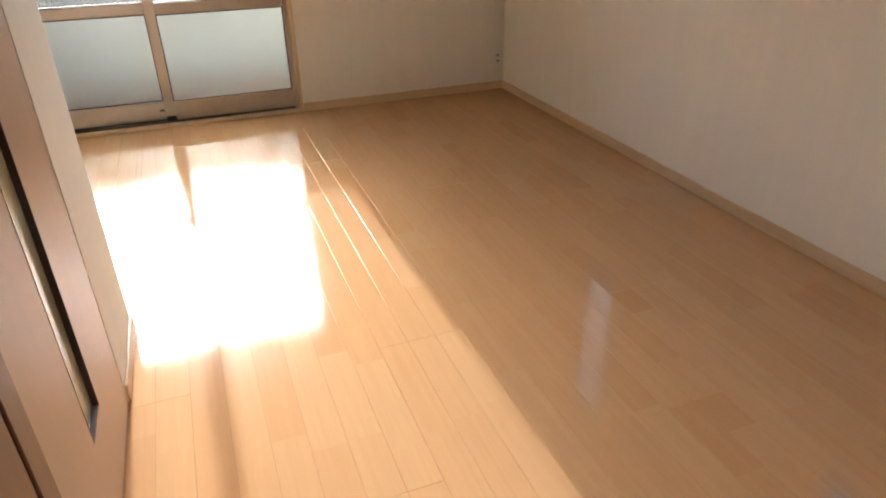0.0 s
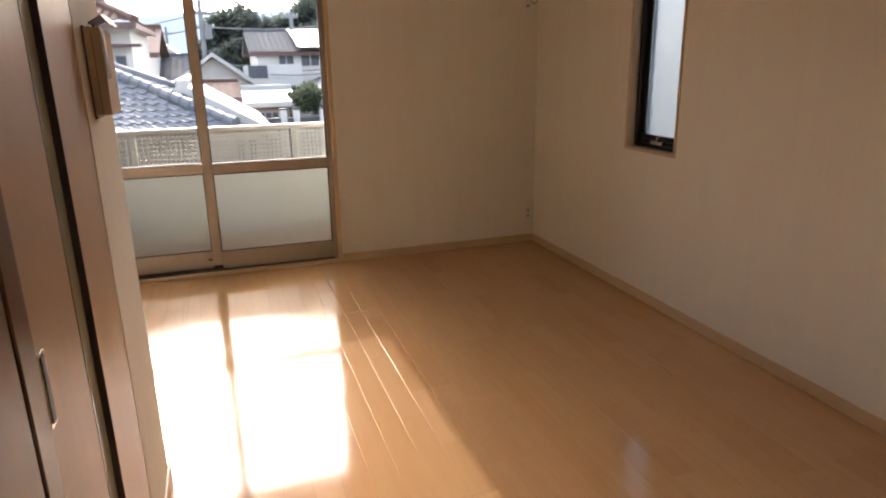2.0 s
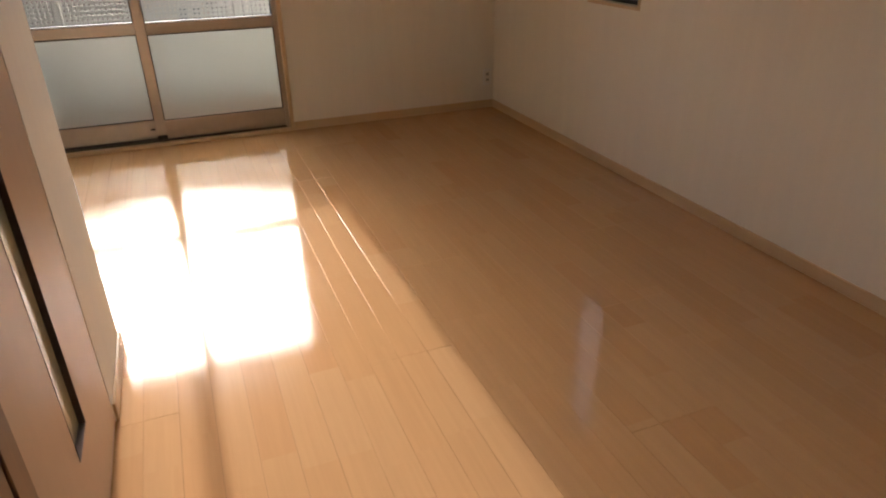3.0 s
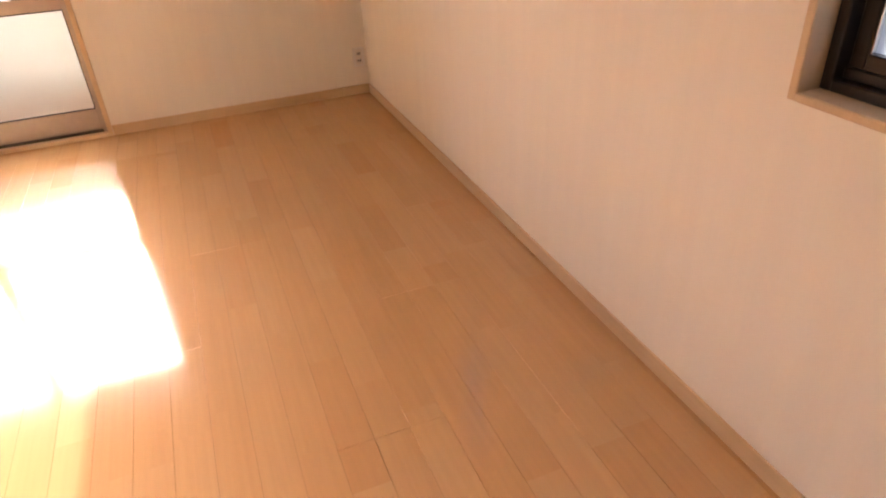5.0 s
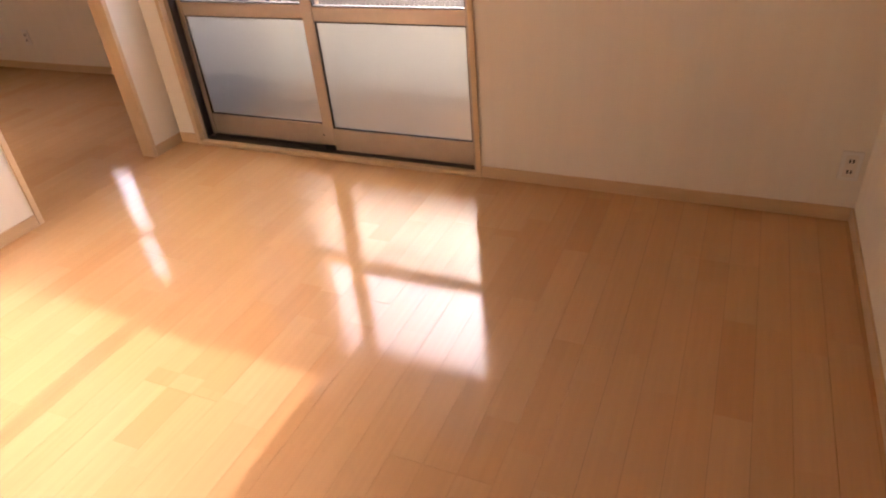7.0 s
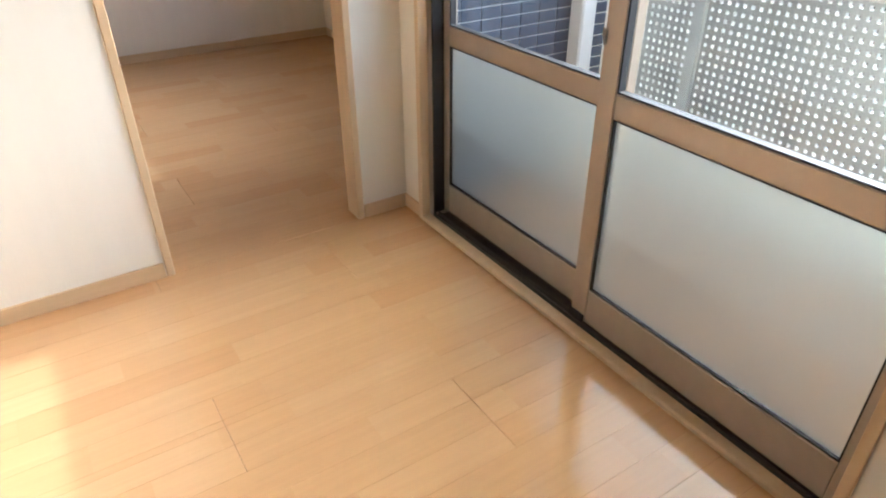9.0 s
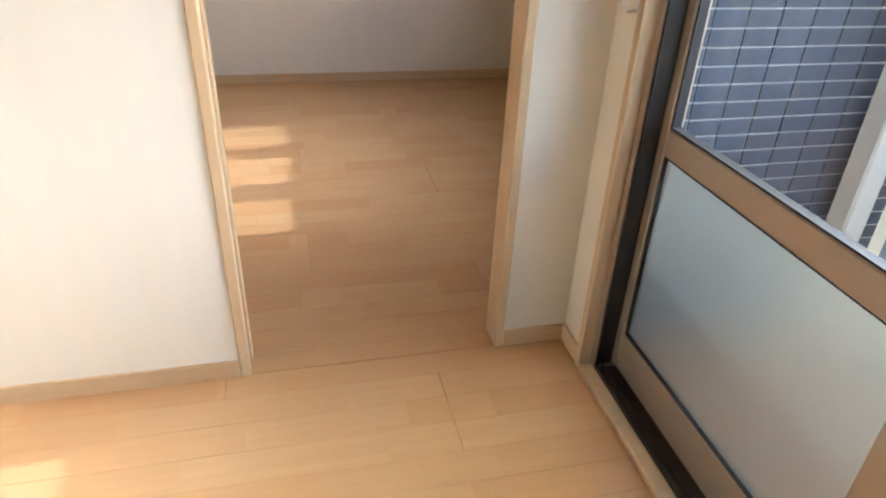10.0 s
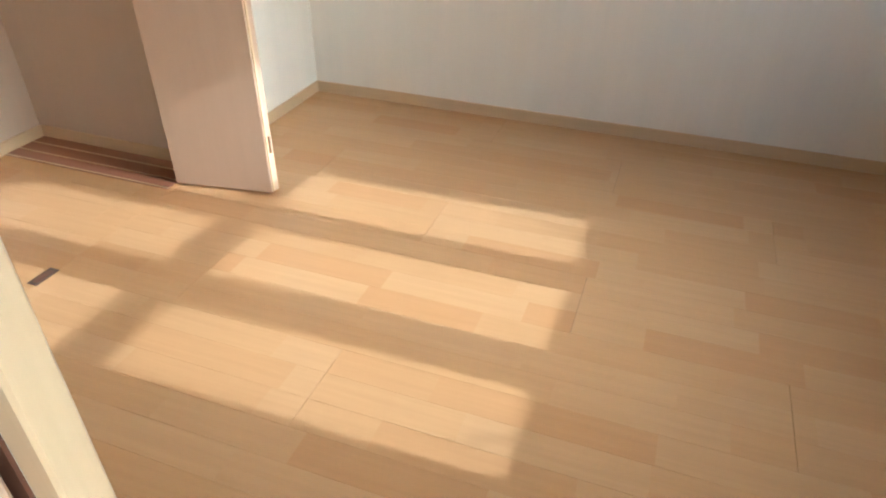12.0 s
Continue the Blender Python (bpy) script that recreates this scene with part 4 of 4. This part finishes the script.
h = gable_house("house with a grey roof beside the garden", 2.2, 6.0, 24.0, 29.0, 0.5, 1.3, STUCCO, KAWARA3, "y", 0.5)
h = gable_house("low house with a pale sheet roof", -1.0, 0.35, 21.0, 24.5, 0.12, 0.5, STUCCO3, ROOFW, "x", 0.3)
windows(h, -0.8, 0.2, 21.0, -1.2, -0.2, 2)
fence = thing("garden_wall", "dark grey block garden wall with pale pillars", "garden wall", (0.6, 18.0, GZ))
part("wall", boxes((-0.85, 3.4, 17.92, 18.08, GZ, -0.28), bev=0.01), BLOCK, fence)
part("coping", boxes((-0.88, 3.43, 17.88, 18.12, -0.28, -0.22), bev=0.01), KAWARA3, fence)
for x in (-0.18, 0.24, 1.1, 1.9):
    part("pillar", boxes((x - 0.1, x + 0.1, 17.86, 18.14, GZ, 0.04), bev=0.01), STUCCO, fence)
    part("pillar_cap", boxes((x - 0.13, x + 0.13, 17.83, 18.17, 0.04, 0.09), bev=0.01), KAWARA3, fence)
h = gable_house("small dark outbuilding behind the garden wall", 0.5, 3.0, 18.9, 19.0 + 1.4, -0.35, -0.1, BLOCK, KAWARA3, "x", 0.2)

# utility poles and cables
def utility_pole(x, y, top, arms):
    u = thing("utility_pole", "tall grey concrete utility pole with cross-arms", "utility pole", (x, y, GZ), "utility poles")
    part("mast", rod(bmesh.new(), (x, y, GZ), (x, y, top), 0.17, 0.10), POLE, u)
    for z, w in arms:
        part("cross_arm", boxes((x - w, x + w, y - 0.07, y + 0.07, z, z + 0.14)), POLE, u)
        for k in (-0.9, -0.3, 0.4, 0.95):
            part("insulator", rod(bmesh.new(), (x + k * w, y, z + 0.09), (x + k * w, y, z + 0.26), 0.05, 0.035, 8), WHITEP, u)
    part("transformer", rod(bmesh.new(), (x + 0.28, y, top - 2.6), (x + 0.28, y, top - 1.9), 0.2), POLE, u)
    return u


utility_pole(-2.5, 33.0, 5.5, ((4.1, 0.75), (3.4, 0.6)))
utility_pole(2.18, 34.0, 4.3, ((4.0, 0.35),))
utility_pole(-5.6, 60.0, 5.0, ((4.4, 0.6),))
for i, (a, b, sag) in enumerate((((-2.5, 33, 3.5), (6.5, 30, 3.9), 0.35), ((-2.5, 33, 1.9), (7, 26, 2.4), 0.9), ((-2.5, 33, 1.75), (5, 24, 1.6), 0.6), ((-12, 36, 3.5), (-2.5, 33, 4.2), 0.5), ((-12, 36, 3.1), (-2.5, 33, 3.5), 0.5))):
    a, b = Vector(a), Vector(b)
    c = thing("cable", "thin sagging overhead power cable", "cable", tuple(a), "overhead cables")
    pts = [a.lerp(b, k / 14) - Vector((0, 0, sag * math.sin(math.pi * k / 14))) for k in range(15)]
    part("wire", tube(bmesh.new(), pts, 0.03, 5), POLE, c)


# trees
def tree(name, label, x, y, base, height, radius, clumps, mat, leaf=0.5, seed=1, low=0.35):
    rnd = random.Random(seed)
    t = thing(name, label, "tree", (x, y, base), "trees")
    bm = bmesh.new()
    rod(bm, (x, y, base), (x + 0.1, y, base + height * 0.5), radius * 0.11, radius * 0.07, 8)
    for i in range(6):
        a = i * 1.05 + rnd.random()
        z = base + height * (0.3 + 0.05 * i)
        rod(bm, (x, y, z), (x + math.cos(a) * radius * 0.7, y + math.sin(a) * radius * 0.7, z + height * 0.22), radius * 0.05, radius * 0.015, 6)
    part("trunk", bm, BARK, t)
    verts, faces = [], []
    centres = []
    for i in range(18):
        a, r = rnd.random() * 6.28, radius * math.sqrt(rnd.random()) * 0.8
        centres.append((Vector((x + math.cos(a) * r, y + math.sin(a) * r, base + height * (low + (0.9 - low) * rnd.random() * (1 - 0.35 * r / radius)))), radius * (0.28 + 0.25 * rnd.random())))
    for i in range(clumps):
        c, r = rnd.choice(centres)
        d = Vector((rnd.gauss(0, 1), rnd.gauss(0, 1), rnd.gauss(0, 1))).normalized() * r * (0.25 + 0.85 * rnd.random())
        p = c + d
        if p.z < base:
            continue
        u = Vector((rnd.gauss(0, 1), rnd.gauss(0, 1), rnd.gauss(0, 0.6))).normalized()
        w = u.cross(Vector((rnd.gauss(0, 1), rnd.gauss(0, 1), rnd.gauss(0, 1)))).normalized()
        s = leaf * (0.5 + rnd.random())
        k = len(verts)
        verts += [p - u * s, p + w * s * 0.45, p + u * s, p - w * s * 0.45]
        faces.append((k, k + 1, k + 2, k + 3))
    me = bpy.data.meshes.new("crown")
    me.from_pydata(verts, [], faces)
    me.materials.append(mat)
    ob = new("crown", me)
    ob.parent = t
    ob.matrix_parent_inverse = Matrix.Translation((-x, -y, -base))
    tagged(ob, "dense leafy crown", kind="stuff")
    return t


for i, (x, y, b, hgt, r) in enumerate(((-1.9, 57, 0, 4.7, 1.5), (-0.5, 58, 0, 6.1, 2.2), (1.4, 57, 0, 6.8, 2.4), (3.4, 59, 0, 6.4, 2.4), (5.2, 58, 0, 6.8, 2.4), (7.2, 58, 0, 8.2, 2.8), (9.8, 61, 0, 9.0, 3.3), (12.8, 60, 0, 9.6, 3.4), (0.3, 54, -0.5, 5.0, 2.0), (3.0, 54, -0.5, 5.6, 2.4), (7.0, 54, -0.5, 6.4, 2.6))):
    tree("tree", "evergreen tree on the wooded rise, leaves paled for haze", x, y, b, hgt, r, 8500, HAZELEAVES, 0.25, 10 + i)
hill = bmesh.new()
bmesh.ops.create_grid(hill, x_segments=30, y_segments=16, size=1)
for v in hill.verts:
    v.co = Vector((8 + v.co.x * 22, 68 + v.co.y * 18, GZ - 0.1 + 5.2 * max(0, 1 - v.co.x ** 2) * max(0, 1 - v.co.y ** 2)))
structure("wooded_rise", hill, HAZELEAVES, "overgrown slope behind the houses, colour paled for haze", "hill")
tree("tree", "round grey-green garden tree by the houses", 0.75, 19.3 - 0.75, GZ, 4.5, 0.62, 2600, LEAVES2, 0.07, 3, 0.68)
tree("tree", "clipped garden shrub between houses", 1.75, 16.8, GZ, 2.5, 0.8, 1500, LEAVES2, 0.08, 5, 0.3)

# the street falls away: everything out there sits lower with distance
for ob in [o for o in ORIGIN if o.parent is None and ORIGIN[o].y > 5]:
    ob.location += Vector((-0.0061, 0, -0.0078)) * ORIGIN[ob].y
bpy.data.objects["wooded_rise"].location = (-0.36, 0, -0.46)

# far ridge at the horizon, distance haze put into its pale blue colour
MOUNT = surface("haze_painted_forest", (0.70, 0.76, 0.79), 0.9, 0.01, 0.08, 0.05, 0.0)
ridge = bmesh.new()
prev = None
for k in range(81):
    x = -520 + 10 * k
    top = 58 + 16 * noise.noise((x * 0.006, 3.1, 0)) + 7 * noise.noise((x * 0.03, 7.7, 0))
    pair = (ridge.verts.new((x, 760, GZ - 2)), ridge.verts.new((x, 830, top)), ridge.verts.new((x, 899, GZ - 2)))
    if prev:
        ridge.faces.new((prev[0], pair[0], pair[1], prev[1]))
        ridge.faces.new((prev[1], pair[1], pair[2], prev[2]))
    prev = pair
structure("backdrop", ridge, MOUNT, "wooded ridge far beyond the town, painted pale blue for haze", "mountains")

# ---------------------------------------------------------------- pieces: outer wall tiles, floor strips
tile_mesh = None
tw = bpy.data.objects["wall_tiled"]
TZ, TY = 0.0475, 0.0975
for r in range(54):
    for c in range(10):
        y0 = T + 0.002 + c * TY
        if y0 + TY > R2N + T:
            continue
        if tile_mesh is None:
            bm = bmesh.new()
            box(bm, 0, 0.006, 0.001, TY - 0.0035, 0.001, TZ - 0.0035, 0.0012)
            tile_mesh = bpy.data.meshes.new("tile")
            bm.to_mesh(tile_mesh)
            bm.free()
            tile_mesh.materials.append(TILEWALL)
        z0 = -0.12 + r * TZ
        if r < 32:
            o = new("tile", tile_mesh)
            o.parent = tw
            o.location = (-3.402, y0, z0)
upper = []
for r in range(32, 54):
    for c in range(9):
        upper.append((-3.402, -3.396, T + 0.003 + c * TY, T + (c + 1) * TY - 0.0015, -0.119 + r * TZ, -0.12 + (r + 1) * TZ - 0.0035))
o = part("tiles", boxes(*upper), TILEWALL, tw)
tagged(o, kind="stuff")


def strip_mesh(w, l):
    """One floor strip with eased top edges, its corner at the origin."""
    e, n, d, g, h = 0.0004, 0.0003, 0.00011, 0.0004, 0.0007
    x0, x1, y0, y1 = g, w - g, h, l - h
    v = [(x0, y0, -0.006), (x1, y0, -0.006), (x1, y1, -0.006), (x0, y1, -0.006),
         (x0, y0, -d), (x1, y0, -d), (x1, y1, -d), (x0, y1, -d),
         (x0 + e, y0 + n, 0), (x1 - e, y0 + n, 0), (x1 - e, y1 - n, 0), (x0 + e, y1 - n, 0)]
    f = [(8, 9, 10, 11)]
    for i in range(4):
        j = (i + 1) % 4
        f += [(i, j, 4 + j, 4 + i), (4 + i, 4 + j, 8 + j, 8 + i)]
    me = bpy.data.meshes.new("floor_strip")
    me.from_pydata(v, [], f)
    me.materials.append(FLOOR)
    return me


SW, PL = 0.101, 1.818
cache = {}
fb = bpy.data.objects["floor_base"]


def lay(xa, xb, ya, yb, x_ref, y_ref):
    """Strips along y over a rectangle; three strips make a plank, each plank is set on by a third."""
    k0, k1 = math.floor((xa - x_ref) / SW), math.ceil((xb - x_ref) / SW)
    for k in range(k0, k1):
        x0, x1 = max(xa, x_ref + k * SW), min(xb, x_ref + (k + 1) * SW)
        if x1 - x0 < 0.004:
            continue
        off = y_ref + 0.606 * ((k // 3) % 3)
        n = math.floor((ya - off) / PL)
        while off + n * PL < yb:
            y0, y1 = max(ya, off + n * PL), min(yb, off + (n + 1) * PL)
            n += 1
            if y1 - y0 < 0.01:
                continue
            key = (round(x1 - x0, 4), round(y1 - y0, 4))
            if key not in cache:
                cache[key] = strip_mesh(*key)
            s = new("floor_strip", cache[key])
            s.parent = fb
            s.location = (x0, y0, 0)


lay(BX, -0.0, SOUTH, 0.03, -2.747, -1.036)
lay(WX, BX, -2.41, 0.03, -2.747, -1.036)
lay(PX, WX, OY0, OY1, -4.254, -0.765)
lay(R2W, PX, R2S, R2N, -4.254, -0.765)
lay(CLW, PX, CLB, R2S, -4.254, -0.765)
lay(WX, BX, SOUTH, -2.52, -2.747, -1.036)
